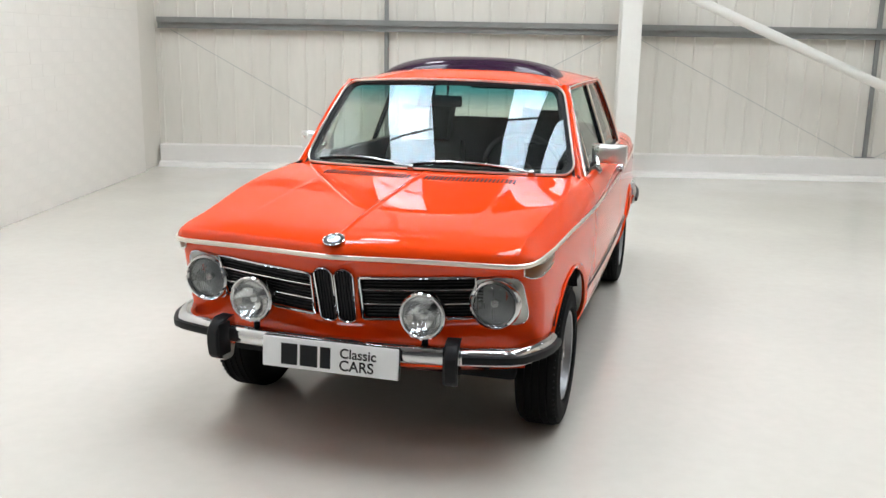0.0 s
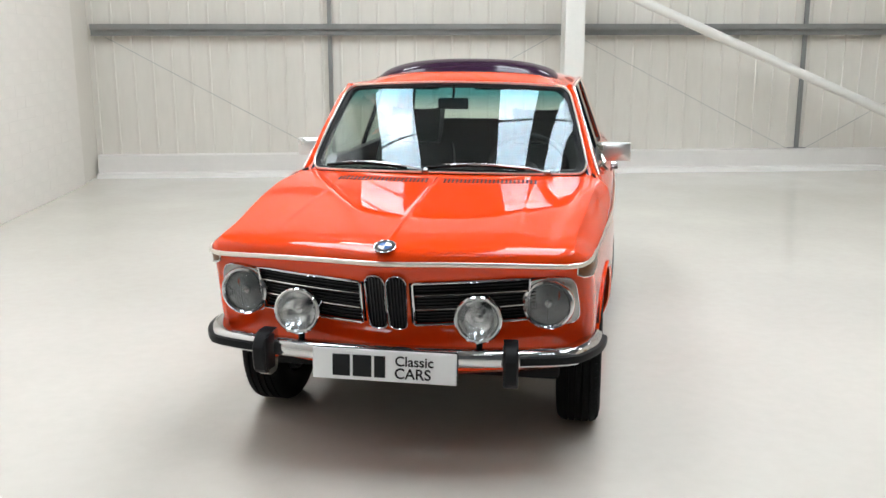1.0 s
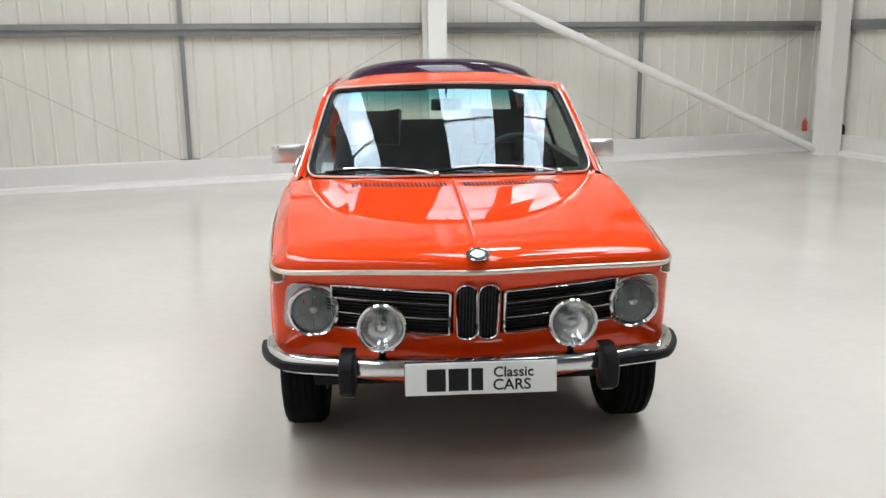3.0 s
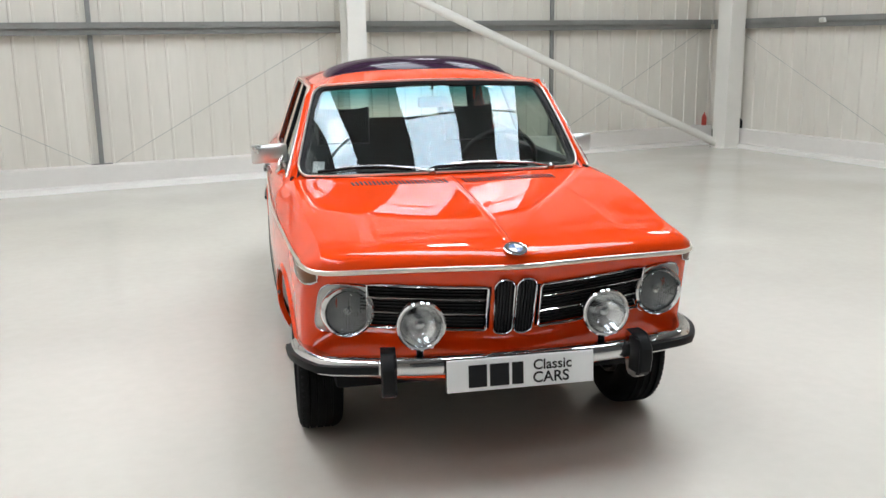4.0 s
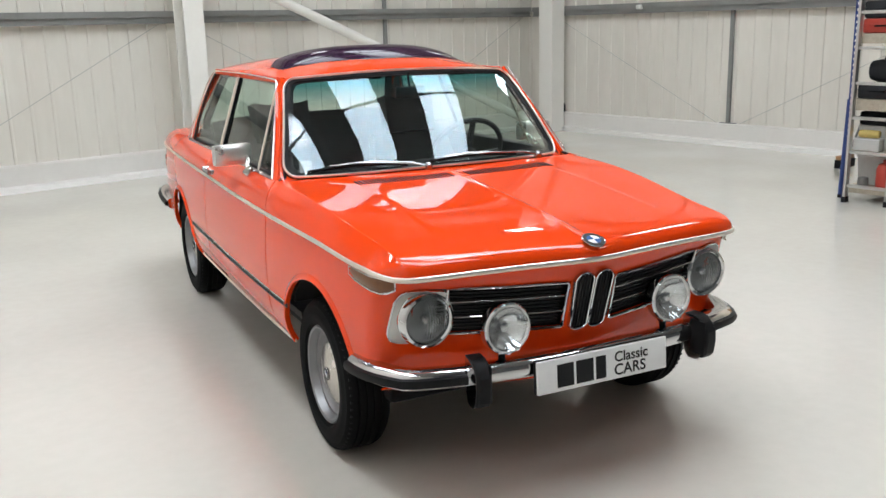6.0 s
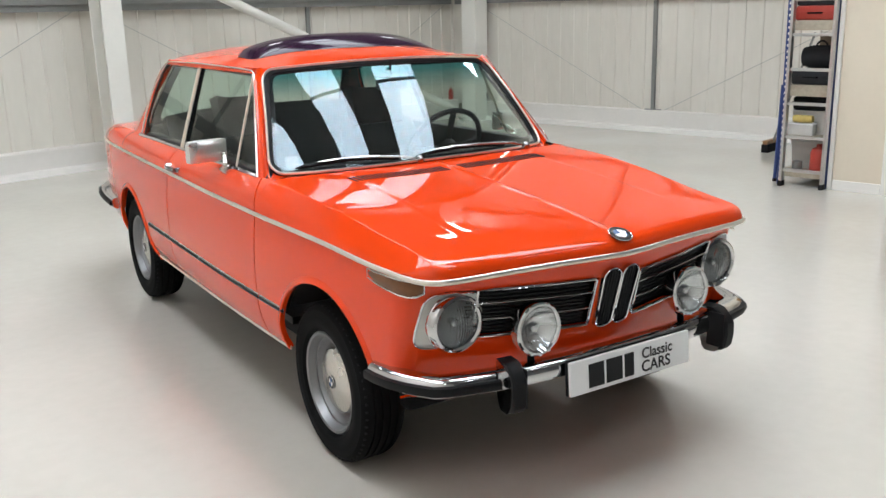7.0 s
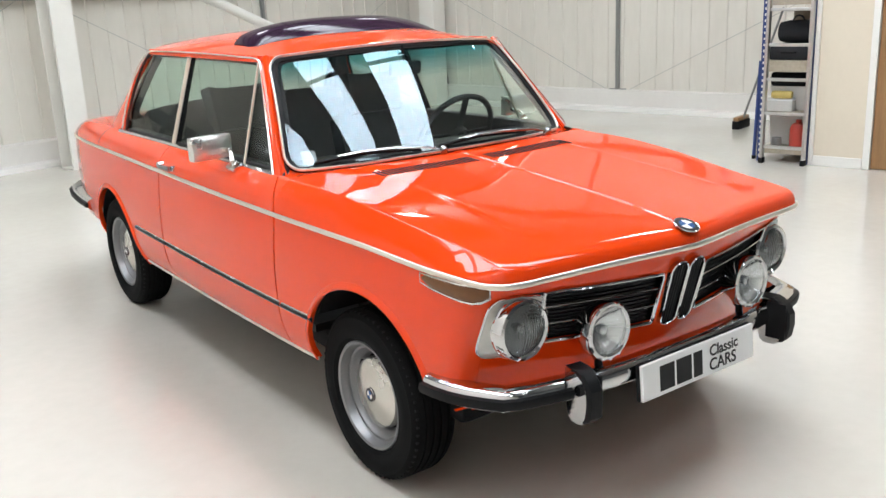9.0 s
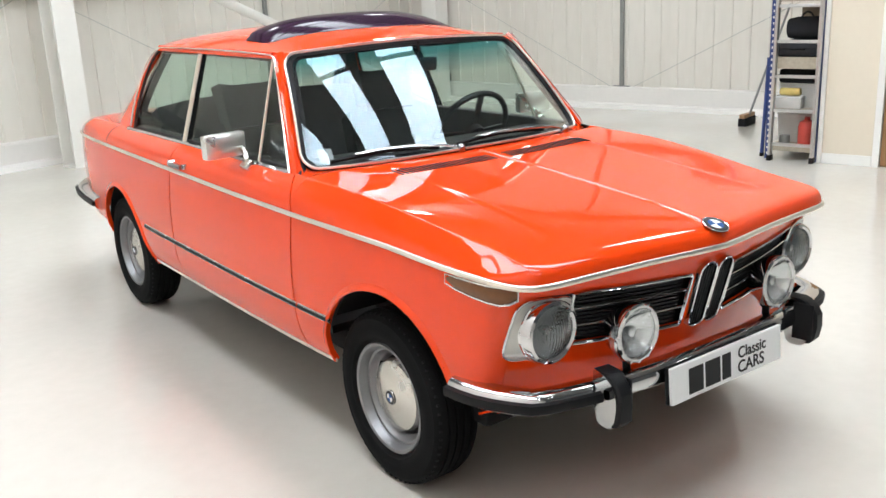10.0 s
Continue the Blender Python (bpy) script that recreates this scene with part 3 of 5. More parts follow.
def kidney(s):
    """Upright rounded grille of the pair in the middle."""
    pts = []
    cx, w0, w1 = 0.039, 0.035, 0.032
    zt, zb = 0.752, 0.552
    for i in range(13):
        a = math.pi * i / 12
        pts.append((cx + w0 * math.cos(a), zt - 0.026 + 0.030 * math.sin(a)))
    for i in range(9):
        a = math.pi + math.pi * i / 8
        pts.append((cx - 0.003 + w1 * math.cos(a), zb + 0.014 + 0.018 * math.sin(a)))
    path = [(s * x, nose_y(x, z) - 0.013, z) for x, z in pts]
    ob = part("kidney_grille", sweep(bmesh.new(), path, [(-0.03, -0.003), (0.003, -0.003), (0.006, 0.0), (0.003, 0.003), (-0.03, 0.003)], out=(0, -1, 0), closed=True), CHROME, car)
    bm = bmesh.new()
    bm.faces.new([bm.verts.new((x, y + 0.010, z)) for x, y, z in path])
    part("backing", bm, DARK, ob)
    for i in range(5):
        x = s * (cx - 0.001 + (i - 2) * 0.0115)
        part("bar", sweep(bmesh.new(), [(x, nose_y(x, z) - 0.006, z) for z in span(0.556, 0.744, 6)], rect(0.010, 0.0045), out=(0, -1, 0)), GRILLE, ob, smooth=False)
    return ob


for s in (-1, 1):
    kidney(s)


# --- lamps ---
def head_lamp(s):
    cx, cz = s * 0.566, 0.648
    cy = nose_y(cx, cz) - 0.026
    m = Matrix.Translation((cx, cy, cz)) @ pose(0, 0, 0, 90, 0, 0)
    bm = lathe(bmesh.new(), [(0.074, -0.03), (0.074, 0.012), (0.080, 0.018), (0.088, 0.014), (0.092, 0.004), (0.094, -0.008), (0.090, -0.012), (0.094, -0.016), (0.094, -0.05)], m, 48)
    ob = part("headlamp", bm, CHROME, car)
    part("reflector", lathe(bmesh.new(), [(0.080, 0.000), (0.068, -0.018), (0.046, -0.032), (0.022, -0.040), (0.006, -0.042)], m, 48), BOWL, ob)
    part("bulb", lathe(bmesh.new(), [(0.004, -0.006), (0.012, -0.008), (0.014, -0.022), (0.008, -0.040)], m, 18), CHROME, ob)
    bm = bmesh.new()
    rows = []
    for k in range(1, 17):
        q = 0.079 * k / 16
        rows.append([])
        for n in range(72):
            x, y = q * math.cos(2 * math.pi * n / 72), q * math.sin(2 * math.pi * n / 72)
            rows[-1].append(bm.verts.new(m @ Vector((x, y, 0.036 - 0.032 * (q / 0.079) ** 2 + 0.0016 * math.cos(x / 0.0095 * 2 * math.pi) * (1 - (q / 0.079) ** 6)))))
    for p, q in zip(rows, rows[1:]):
        for n in range(72):
            bm.faces.new((p[n], p[(n + 1) % 72], q[(n + 1) % 72], q[n]))
    bm.faces.new(rows[0])
    part("lens", thicken(bm, 0.003), HEADLENS, ob, "fluted glass lens").visible_shadow = False
    # bright surround, wedge-shaped towards the wing
    bm = bmesh.new()
    n = 60
    out_pts = []
    for i in range(n):
        a = 2 * math.pi * i / n
        dx, dz = math.cos(a), math.sin(a)
        hx = (0.107 - 0.015 * dz) if dx > 0 else 0.068
        k = 1 / (abs(dx / hx) ** 5 + abs(dz / (0.093 if dx > 0 else 0.089)) ** 5) ** 0.2
        out_pts.append((0.563 + dx * k, 0.654 + dz * k))
    rows = []
    for k in (0, 0.25, 0.5, 0.75, 1):
        rows.append([])
        for i, (xo, zo) in enumerate(out_pts):
            xi, zi = 0.566 + 0.091 * math.cos(2 * math.pi * i / n), 0.648 + 0.091 * math.sin(2 * math.pi * i / n)
            x, z = xo + (xi - xo) * k, zo + (zi - zo) * k
            y0 = nose_y(xo, zo) - 0.003
            rows[-1].append(bm.verts.new((s * x, min(y0 + (cy + 0.016 - y0) * k, nose_y(x, z) - 0.004), z)))
    for p, q in zip(rows, rows[1:]):
        for i in range(n):
            bm.faces.new((p[i], p[(i + 1) % n], q[(i + 1) % n], q[i]))
    part("lamp_surround", bm, SURROUND, ob, "bright silver lamp surround")
    path = [(s * x, nose_y(x, z) - 0.004, z) for x, z in out_pts]
    part("surround_bead", sweep(bmesh.new(), path, dome(0.006, 0.005), out=(0, -1, 0), closed=True), CHROME, ob)
    return ob


for s in (-1, 1):
    head_lamp(s)


def fog_lamp(s):
    cx, cz, cy = s * 0.330, 0.609, -0.738
    m = Matrix.Translation((cx, cy, cz)) @ pose(0, 0, 0, 88, 0, 0)
    bm = lathe(bmesh.new(), [(0.012, -0.085), (0.040, -0.080), (0.066, -0.055), (0.080, -0.02), (0.085, -0.018), (0.0865, 0.004), (0.085, 0.013), (0.080, 0.018), (0.074, 0.018), (0.069, 0.012)], m, 44)
    ob = part("fog_lamp", bm, CHROME, car)
    part("reflector", lathe(bmesh.new(), [(0.075, 0.008), (0.062, -0.012), (0.042, -0.030), (0.02, -0.042), (0.006, -0.046)], m, 44), REFLECTOR, ob)
    part("lens", thicken(lathe(bmesh.new(), [(0.0705, 0.012), (0.055, 0.019), (0.03, 0.0245), (0.008, 0.026)], m, 44), 0.004), FOGLENS, ob).visible_shadow = False
    part("bulb_shield", lathe(bmesh.new(), [(0.004, -0.008), (0.015, -0.010), (0.017, -0.022), (0.006, -0.040)], m, 20), CHROME, ob)
    for a in (65, 115, 245, 270, 295):
        q = Matrix.Translation(m @ Vector((0.080 * math.cos(radians(a)), 0.080 * math.sin(radians(a)), 0.014)))
        part("clip", box(bmesh.new(), -0.006, 0.006, -0.004, 0.010, -0.006, 0.006, 0.002, m=q), CHROME, ob)
    part("stem", lathe(bmesh.new(), [(0.012, 0), (0.012, 0.05), (0.019, 0.055), (0.019, 0.03)], Matrix.Translation((cx, cy + 0.030, 0.488)), 14), DARK, ob)
    return ob


for s in (-1, 1):
    fog_lamp(s)

for s in (-1, 1):
    # corner indicator under the moulding
    st = [(half_w(-0.40) - 0.002, -0.40), (half_w(-0.45) + 0.004, -0.45), (half_w(-0.52) + 0.006, -0.52), (half_w(-0.57) + 0.006, -0.57), (0.703, -0.602), (0.687, -0.619), (0.665, -0.630)]
    lo = (0.026, 0.034, 0.041, 0.045, 0.047, 0.045, 0.036)
    bm = grid(lambda i, k: (st[i][0] + 0.004 * math.sin(math.pi * k), st[i][1] - 0.004 * math.sin(math.pi * k), 0.793 - lo[i] * k), range(len(st)), span(0, 1, 5), flip=s)
    ind = part("indicator", thicken(bm, 0.006), AMBER, car, "amber corner indicator lens")
    loop = [(s * st[i][0], st[i][1], 0.794) for i in range(7)] + [(s * st[i][0], st[i][1], 0.792 - lo[i]) for i in range(6, -1, -1)]
    o = [(s, 0, 0), (s, 0, 0), (s, -0.1, 0), (s, -0.3, 0), (s, -0.8, 0), (s * 0.5, -1, 0), (s * 0.3, -1, 0)]
    part("bezel", sweep(bmesh.new(), loop, dome(0.007, 0.006), out=o + o[::-1], closed=True), SATIN, ind)

# bonnet roundel: dark ring, blue and white quarters in a plain disc
def roundel(m, r, parent, name="badge"):
    ob = part(name, lathe(bmesh.new(), [(r * 0.62, 0.003), (r * 0.9, 0.0035), (r, 0.002), (r * 1.02, -0.002)], m, 32), INK, parent, "round enamel badge with blue and white quarters")
    part("rim_ring", sweep(bmesh.new(), [m @ Vector((r * math.cos(2 * math.pi * i / 32), r * math.sin(2 * math.pi * i / 32), 0.0015)) for i in range(32)], ring(r * 0.05, 6), out=m.to_3x3() @ Vector((0, 0, 1)), closed=True), CHROME, ob)
    for q in range(4):
        bm = bmesh.new()
        vs = [bm.verts.new(m @ Vector((0, 0, 0.004)))] + [bm.verts.new(m @ Vector((r * 0.63 * math.cos(radians(90 * q + 9 * i)), r * 0.63 * math.sin(radians(90 * q + 9 * i)), 0.0035))) for i in range(11)]
        bm.faces.new(vs)
        part("quarter", bm, WHITE if q % 2 == 0 else BLUE, ob, smooth=False)
    return ob


hx, hy, hz = hood(0.0, 0.034)
roundel(Matrix.Translation((0, hy - 0.004, hz + 0.004)) @ pose(0, 0, 0, 20, 0, 0), 0.0385, car)

# --- bumper ---
def bumper_plan(x):
    """Front bumper face in plan for |x| up to the corner."""
    return -0.775 + 0.090 * (abs(x) / 0.68) ** 2.6


def bumper_path(inset=0.0):
    core = [(x, bumper_plan(x) + inset, 0.464 + 0.004 * (abs(x) / 0.70) ** 2) for x in span(-0.635, 0.635, 40)]
    left = [(-0.752 + inset, -0.43, 0.464), (-0.750 + inset, -0.48, 0.465), (-0.740 + inset, -0.54, 0.466), (-0.723 + inset, -0.59, 0.467), (-0.699 + inset, -0.638, 0.468), (-0.670 + inset * 0.7, -0.682, 0.468)]
    return left + core + [(-x, y, z) for x, y, z in reversed(left)]


BP = bumper_path()
BO = [(-1, 0, 0), (-1, -0.02, 0), (-1, -0.1, 0), (-1, -0.4, 0), (-1, -0.9, 0), (-0.6, -1, 0)] + [(p[0] * 0.35, -1, 0) for p in BP[6:-6]]
BO += [(-a, b, c) for a, b, c in reversed(BO[:6])]
blade = [(-0.055, -0.030), (-0.03, -0.036), (-0.010, -0.034), (0.004, -0.026), (0.010, -0.014), (0.011, 0.0), (0.010, 0.014), (0.006, 0.023), (-0.003, 0.029), (-0.02, 0.033), (-0.055, 0.037), (-0.048, 0.0)]
bumper = part("front_bumper", sweep(bmesh.new(), BP, blade, out=BO), CHROME, car, "chrome front bumper with black rubber strips")
for s in (-1, 1):
    idx = [i for i, p in enumerate(BP) if s * p[0] > 0.475 and p[1] < -0.42]
    part("rubber_strip", sweep(bmesh.new(), [BP[i] for i in idx], [(0.008, -0.016), (0.024, -0.013), (0.027, 0), (0.024, 0.013), (0.008, 0.016)], out=[BO[i] for i in idx]), RUBBER, bumper, "black rubber strip")
    # overrider: chrome horn with a rubber face
    cx = s * 0.446
    cy = bumper_plan(cx)
    m = Matrix.Translation((cx, cy, 0)) @ pose(0, 0, 0, 0, 0, -7 * s * -1)
    def horn(w, rows, cut):
        """Upright block; rows of (height, front, back); cut bevels its front edges."""
        b = bmesh.new()
        vv = [[b.verts.new(m @ Vector(p)) for p in ((-w, bk, z), (-w, f + cut, z), (-w + cut, f, z), (w - cut, f, z), (w, f + cut, z), (w, bk, z))] for z, f, bk in rows]
        for r0, r1 in zip(vv, vv[1:]):
            for j in range(6):
                b.faces.new((r0[j], r0[(j + 1) % 6], r1[(j + 1) % 6], r1[j]))
        b.faces.new(vv[0])
        b.faces.new(vv[-1])
        return b
    ov = part("overrider", horn(0.023, ((0.372, -0.034, 0.006), (0.384, -0.050, 0.020), (0.420, -0.068, 0.030), (0.470, -0.067, 0.034), (0.503, -0.054, 0.034), (0.524, -0.032, 0.034)), 0.004), CHROME, bumper, "chrome overrider with a black rubber face", auto=25)
    part("rubber_face", horn(0.0255, ((0.386, -0.060, -0.046), (0.402, -0.074, -0.058), (0.445, -0.082, -0.066), (0.486, -0.080, -0.062), (0.506, -0.068, -0.048), (0.528, -0.044, -0.012), (0.534, -0.026, 0.028)), 0.007), RUBBER, ov, auto=25)
    side = bmesh.new()
    box(side, -0.003, 0.003, -0.070, -0.002, 0.396, 0.520, 0.002, m=m @ Matrix.Translation((-s * 0.0250, 0, 0)))
    part("rubber_cheek", side, RUBBER, ov)

# sign plate on the bumper
plate = part("number_plate", box(bmesh.new(), -0.26, 0.26, -0.006, 0.006, -0.056, 0.056, 0.003), PLATE, car, "white plate with dark lettering", smooth=False)
plate.matrix_local = pose(0.004, -0.806, 0.441, -4, 0, 0)
part("plate_holder", box(bmesh.new(), -0.262, 0.262, 0.0065, 0.020, -0.058, 0.058, 0.004), DARK, plate)
for x0, x1 in ((-0.186, -0.122), (-0.112, -0.044), (-0.034, 0.006)):
    part("dark_bar", box(bmesh.new(), x0, x1, -0.0075, -0.0055, -0.042, 0.036), INK, plate, smooth=False)


def lettering(text, x, z, size):
    cu = bpy.data.curves.new("lettering", "FONT")
    cu.body, cu.size, cu.extrude, cu.align_x, cu.offset = text, size, 0.0006, "LEFT", 0.0007
    cu.materials.append(INK)
    ob = new("lettering", cu)
    ob.parent = plate
    ob.matrix_local = pose(x, -0.0068, z, 90, 0, 0)
    return ob


lettering("Classic", 0.041, 0.004, 0.050)
lettering("CARS", 0.039, -0.042, 0.054)

# --- shoulders, tail, deck ---
GLASS_Z = 0.955


def rail_x(y):
    """Half width at the foot of the side windows."""
    return 0.705 - 0.02 * max(0, (y - 1.6)) ** 2


def shoulder(y, k):
    """From the moulding up to the window sill or the deck edge."""
    top = GLASS_Z if y < 2.30 else GLASS_Z - 0.020 * ((y - 2.3) / 0.88) ** 2 - 0.06 * max(0, (y - 2.95) / 0.25) ** 2.5
    xw, xt = half_w(y), rail_x(min(y, 3.2)) if y < 2.6 else min(rail_x(2.6), half_w(y) - 0.075 - 0.05 * max(0, (y - 2.9) / 0.3) ** 2)
    a = k * math.pi / 2
    return (xt + (xw - xt) * math.cos(a) ** 1.35, y, belt_z(y) + (top - belt_z(y)) * math.sin(a) ** 0.95)


for s in (-1, 1):
    lean = lambda k: 0.10 * k ** 1.5
    part("wing_top", thicken(grid(lambda q, k: shoulder(0.390 + (DOOR[0] - GAP + lean(k) - 0.390) * q, k), span(0, 1, 4), span(0, 1, 10), flip=s), 0.010), PAINT, car)
    part("door_top", thicken(grid(lambda q, k: shoulder(DOOR[0] + GAP + lean(k) + (DOOR[1] - GAP - DOOR[0] - GAP - lean(k)) * q, k), span(0, 1, 20), span(0, 1, 10), flip=s), 0.010), PAINT, car)
    part("quarter_top", thicken(grid(shoulder, span(DOOR[1] + GAP, 3.2, 30), span(0, 1, 10), flip=s), 0.010), PAINT, car)
    for ln, y0 in ((lean, DOOR[0]), (lambda k: 0, DOOR[1])):
        pts = [Vector(shoulder(y0 + ln(k), k)) - Vector((0.012, 0, 0.008)) for k in span(0, 0.97, 8)]
        part("door_seal", sweep(bmesh.new(), [(s * p.x, p.y, p.z) for p in pts], rect(0.004, 0.04), out=(s, 0, 0.6)), DARK, car)


for s in (-1, 1):
    pts = [Vector(shoulder(2.44 - 0.05 * k, k)) + Vector((0.0002, 0, 0.0002)) for k in span(0.05, 0.98, 8)]
    part("boot_seam", sweep(bmesh.new(), [(s * p.x, p.y, p.z) for p in pts], rect(0.002, 0.004), out=(s, 0, 0.6)), DARK, car)


def deck(u, v):
    y = 2.46 + 0.72 * v
    x1, _, z1 = shoulder(y, 1.0)
    return (u * x1, y + 0.04 * (1 - u * u) * v, z1 + (0.018 * (1 - abs(u) ** 3)) * (1 - 0.5 * v))


part("boot_lid", thicken(grid(deck, span(-1, 1, 24), span(0, 1, 12)), 0.01), PAINT, car)


def tail(u, v):
    xt = u * (0.655 - 0.02 * v)
    return (xt, 3.185 + 0.06 * (1 - u * u) + 0.02 * math.sin(v * 2.2), 0.90 - 0.52 * v - 0.02 * u * u * (1 - v))


part("tail_panel", thicken(grid(tail, span(-1, 1, 20), span(0, 1, 10)), 0.01), PAINT, car)
for s in (-1, 1):
    part("tail_lamp", lathe(bmesh.new(), [(0.062, 0.0), (0.060, 0.02), (0.045, 0.028), (0.01, 0.03)], Matrix.Translation((s * 0.52, 3.235, 0.72)) @ pose(0, 0, 0, -90, 0, 0), 28), RED, car)
rb = [(-0.785, 2.72, 0.505), (-0.782, 2.90, 0.512), (-0.770, 3.05, 0.518), (-0.745, 3.17, 0.522), (-0.69, 3.265, 0.525), (-0.55, 3.315, 0.527), (-0.2, 3.34, 0.528)]
rb += [(-x, y, z) for x, y, z in reversed(rb)]
ro = [(-1, 0, 0), (-1, 0.02, 0), (-1, 0.2, 0), (-1, 0.6, 0), (-0.6, 1, 0), (-0.2, 1, 0), (0, 1, 0)]
ro += [(-a, b, c) for a, b, c in reversed(ro)]
rbump = part("rear_bumper", sweep(bmesh.new(), rb, blade, out=ro), CHROME, car, "chrome rear bumper with rubber strip")
part("rubber_strip", sweep(bmesh.new(), rb, [(0.008, -0.014), (0.024, -0.012), (0.026, 0), (0.024, 0.012), (0.008, 0.014)], out=ro), RUBBER, rbump)

# small bright emblem on the rear quarter
for s in (-1, 1):
    for z, q in ((0.775, 0.022), (0.735, 0.016)):
        path = [(s * (half_w(2.93 + q * math.cos(a)) + 0.008), 2.93 + q * math.cos(a), z + 0.014 * math.sin(a)) for a in span(0, 2 * math.pi * 11 / 12, 11)]
        part("emblem", sweep(bmesh.new(), path, ring(0.0032, 6), out=(s, 0, 0), closed=True), SATIN, car)

# --- cabin ---
def win_x(z):
    return 0.702 - (z - 0.955) * 0.36


TOPZ = 1.342
c_line = spline((0, 0.25, 0.55, 0.8, 0.93, 1.0), (2.17, 2.19, 2.175, 2.135, 2.085, 2.03))


def roof(u, v):
    x = u * 0.571
    y = (0.752 + 0.06 * u * u + 0.035 * abs(u) ** 12) * (1 - v) + (2.15 - 0.10 * abs(u) ** 12) * v
    arc = (0.12 + 0.88 * (1 - (1 - min(1, v / 0.36)) ** 2.2)) * (1 - 0.45 * max(0, (v - 0.55) / 0.45) ** 2)
    z = 1.343 + 0.064 * (1 - abs(u) ** 2.8) * arc + 0.014 * math.sin(math.pi * v) * (1 - u ** 6) - 0.006 * abs(u) ** 10 + 0.007 * (1 - u ** 4)
    return (x, y, z)


part("roof", thicken(grid(roof, span(-1, 1, 32), span(0, 1, 24)), 0.012), PAINT, car)
part("headlining", grid(lambda u, v: tuple(Vector(roof(u * 0.97, v)) - Vector((0, 0, 0.03))), span(-1, 1, 16), span(0.02, 0.98, 10)), CLOTH, car)


def ws(u, v):
    """Windscreen from scuttle to header, bowed in plan."""
    w = 0.662 + (0.546 - 0.662) * v
    y0, y1 = 0.366 + 0.062 * u * u + 0.080 * u ** 4, 0.742 + 0.038 * u * u + 0.028 * u ** 4
    y = y0 + (y1 - y0) * v - 0.008 * math.sin(math.pi * v)
    z = 0.964 - 0.010 * u * u + (1.352 - 0.022 * u * u - 0.964 + 0.010 * u * u) * v + 0.012 * math.sin(math.pi * v)
    return (u * w, y, z)


def bl(u, v):
    """Rear window."""
    w = 0.60 + (0.50 - 0.60) * v
    y = 2.49 - 0.10 * u * u + (2.145 - 0.05 * u * u - 2.49 + 0.10 * u * u) * v
    return (u * w, y, 0.985 + 0.355 * v + 0.012 * math.sin(math.pi * v))


def frame_loop(fn, r):
    """Rounded border of a sheet in (u, v)."""
    out = []
    for cu, cv, a0 in ((1 - r * 1.2, 1 - r * 2, 0), (-1 + r * 1.2, 1 - r * 2, 90), (-1 + r * 1.2, r * 2, 180), (1 - r * 1.2, r * 2, 270)):
        for i in range(7):
            a = radians(a0 + 15 * i)
            out.append((cu + r * 1.2 * math.cos(a), cv + r * 2 * math.sin(a)))
    loop = []
    for i, (u, v) in enumerate(out):
        u2, v2 = out[(i + 1) % len(out)]
        steps = 12 if abs(u2 - u) + abs(v2 - v) > 0.3 else 1
        for k in range(steps):
            loop.append((u + (u2 - u) * k / steps, v + (v2 - v) * k / steps))
    return [fn(u, v) for u, v in loop]


for fn, nm, mat, out in ((ws, "windscreen", WINDSCREEN, (0, -0.6, 0.8)), (bl, "rear_window", PANE, (0, 0.7, 0.7))):
    um = lambda v: 1 - 0.0816 * (1 - math.sqrt(max(0.0, 1 - max(0.0, (0.136 - min(v, 1 - v)) / 0.136) ** 2)))
    g = part(nm, thicken(grid(lambda a, v: fn(a * um(v), v), span(-0.985, 0.985, 28), [0.01, 0.025, 0.045, 0.07, 0.10] + span(0.14, 0.86, 12) + [0.90, 0.93, 0.955, 0.975, 0.99]), 0.004), mat, car, "tinted laminated windscreen" if nm == "windscreen" else "")
    g.visible_shadow = False
    loop = frame_loop(fn, 0.068)
    part("rubber_seal", sweep(bmesh.new(), loop, [(-0.008, -0.014), (0.006, -0.012), (0.008, 0.0), (0.006, 0.010), (-0.008, 0.012)], out=out, closed=True), RUBBER, g)
    c = Vector((0, sum(p[1] for p in loop) / len(loop), sum(p[2] for p in loop) / len(loop)))
    big = [tuple(c + (Vector(p) - c) * 1.018 + Vector(out) * 0.011) for p in loop]
    inner = [tuple(c + (Vector(p) - c) * 0.968 + Vector(out) * 0.003) for p in loop]
    part("seal_lip", sweep(bmesh.new(), inner, rect(0.004, 0.026), out=out, closed=True), RUBBER, g)
    if nm == "windscreen":
        part("screen_frame", sweep(bmesh.new(), [tuple(c + (Vector(p) - c) * 1.045 - Vector(out) * 0.006) for p in loop], rect(0.008, 0.034), out=out, closed=True), PAINT, g)
    part("bright_trim", sweep(bmesh.new(), big, dome(0.010, 0.008), out=out, closed=True), TRIM, g)

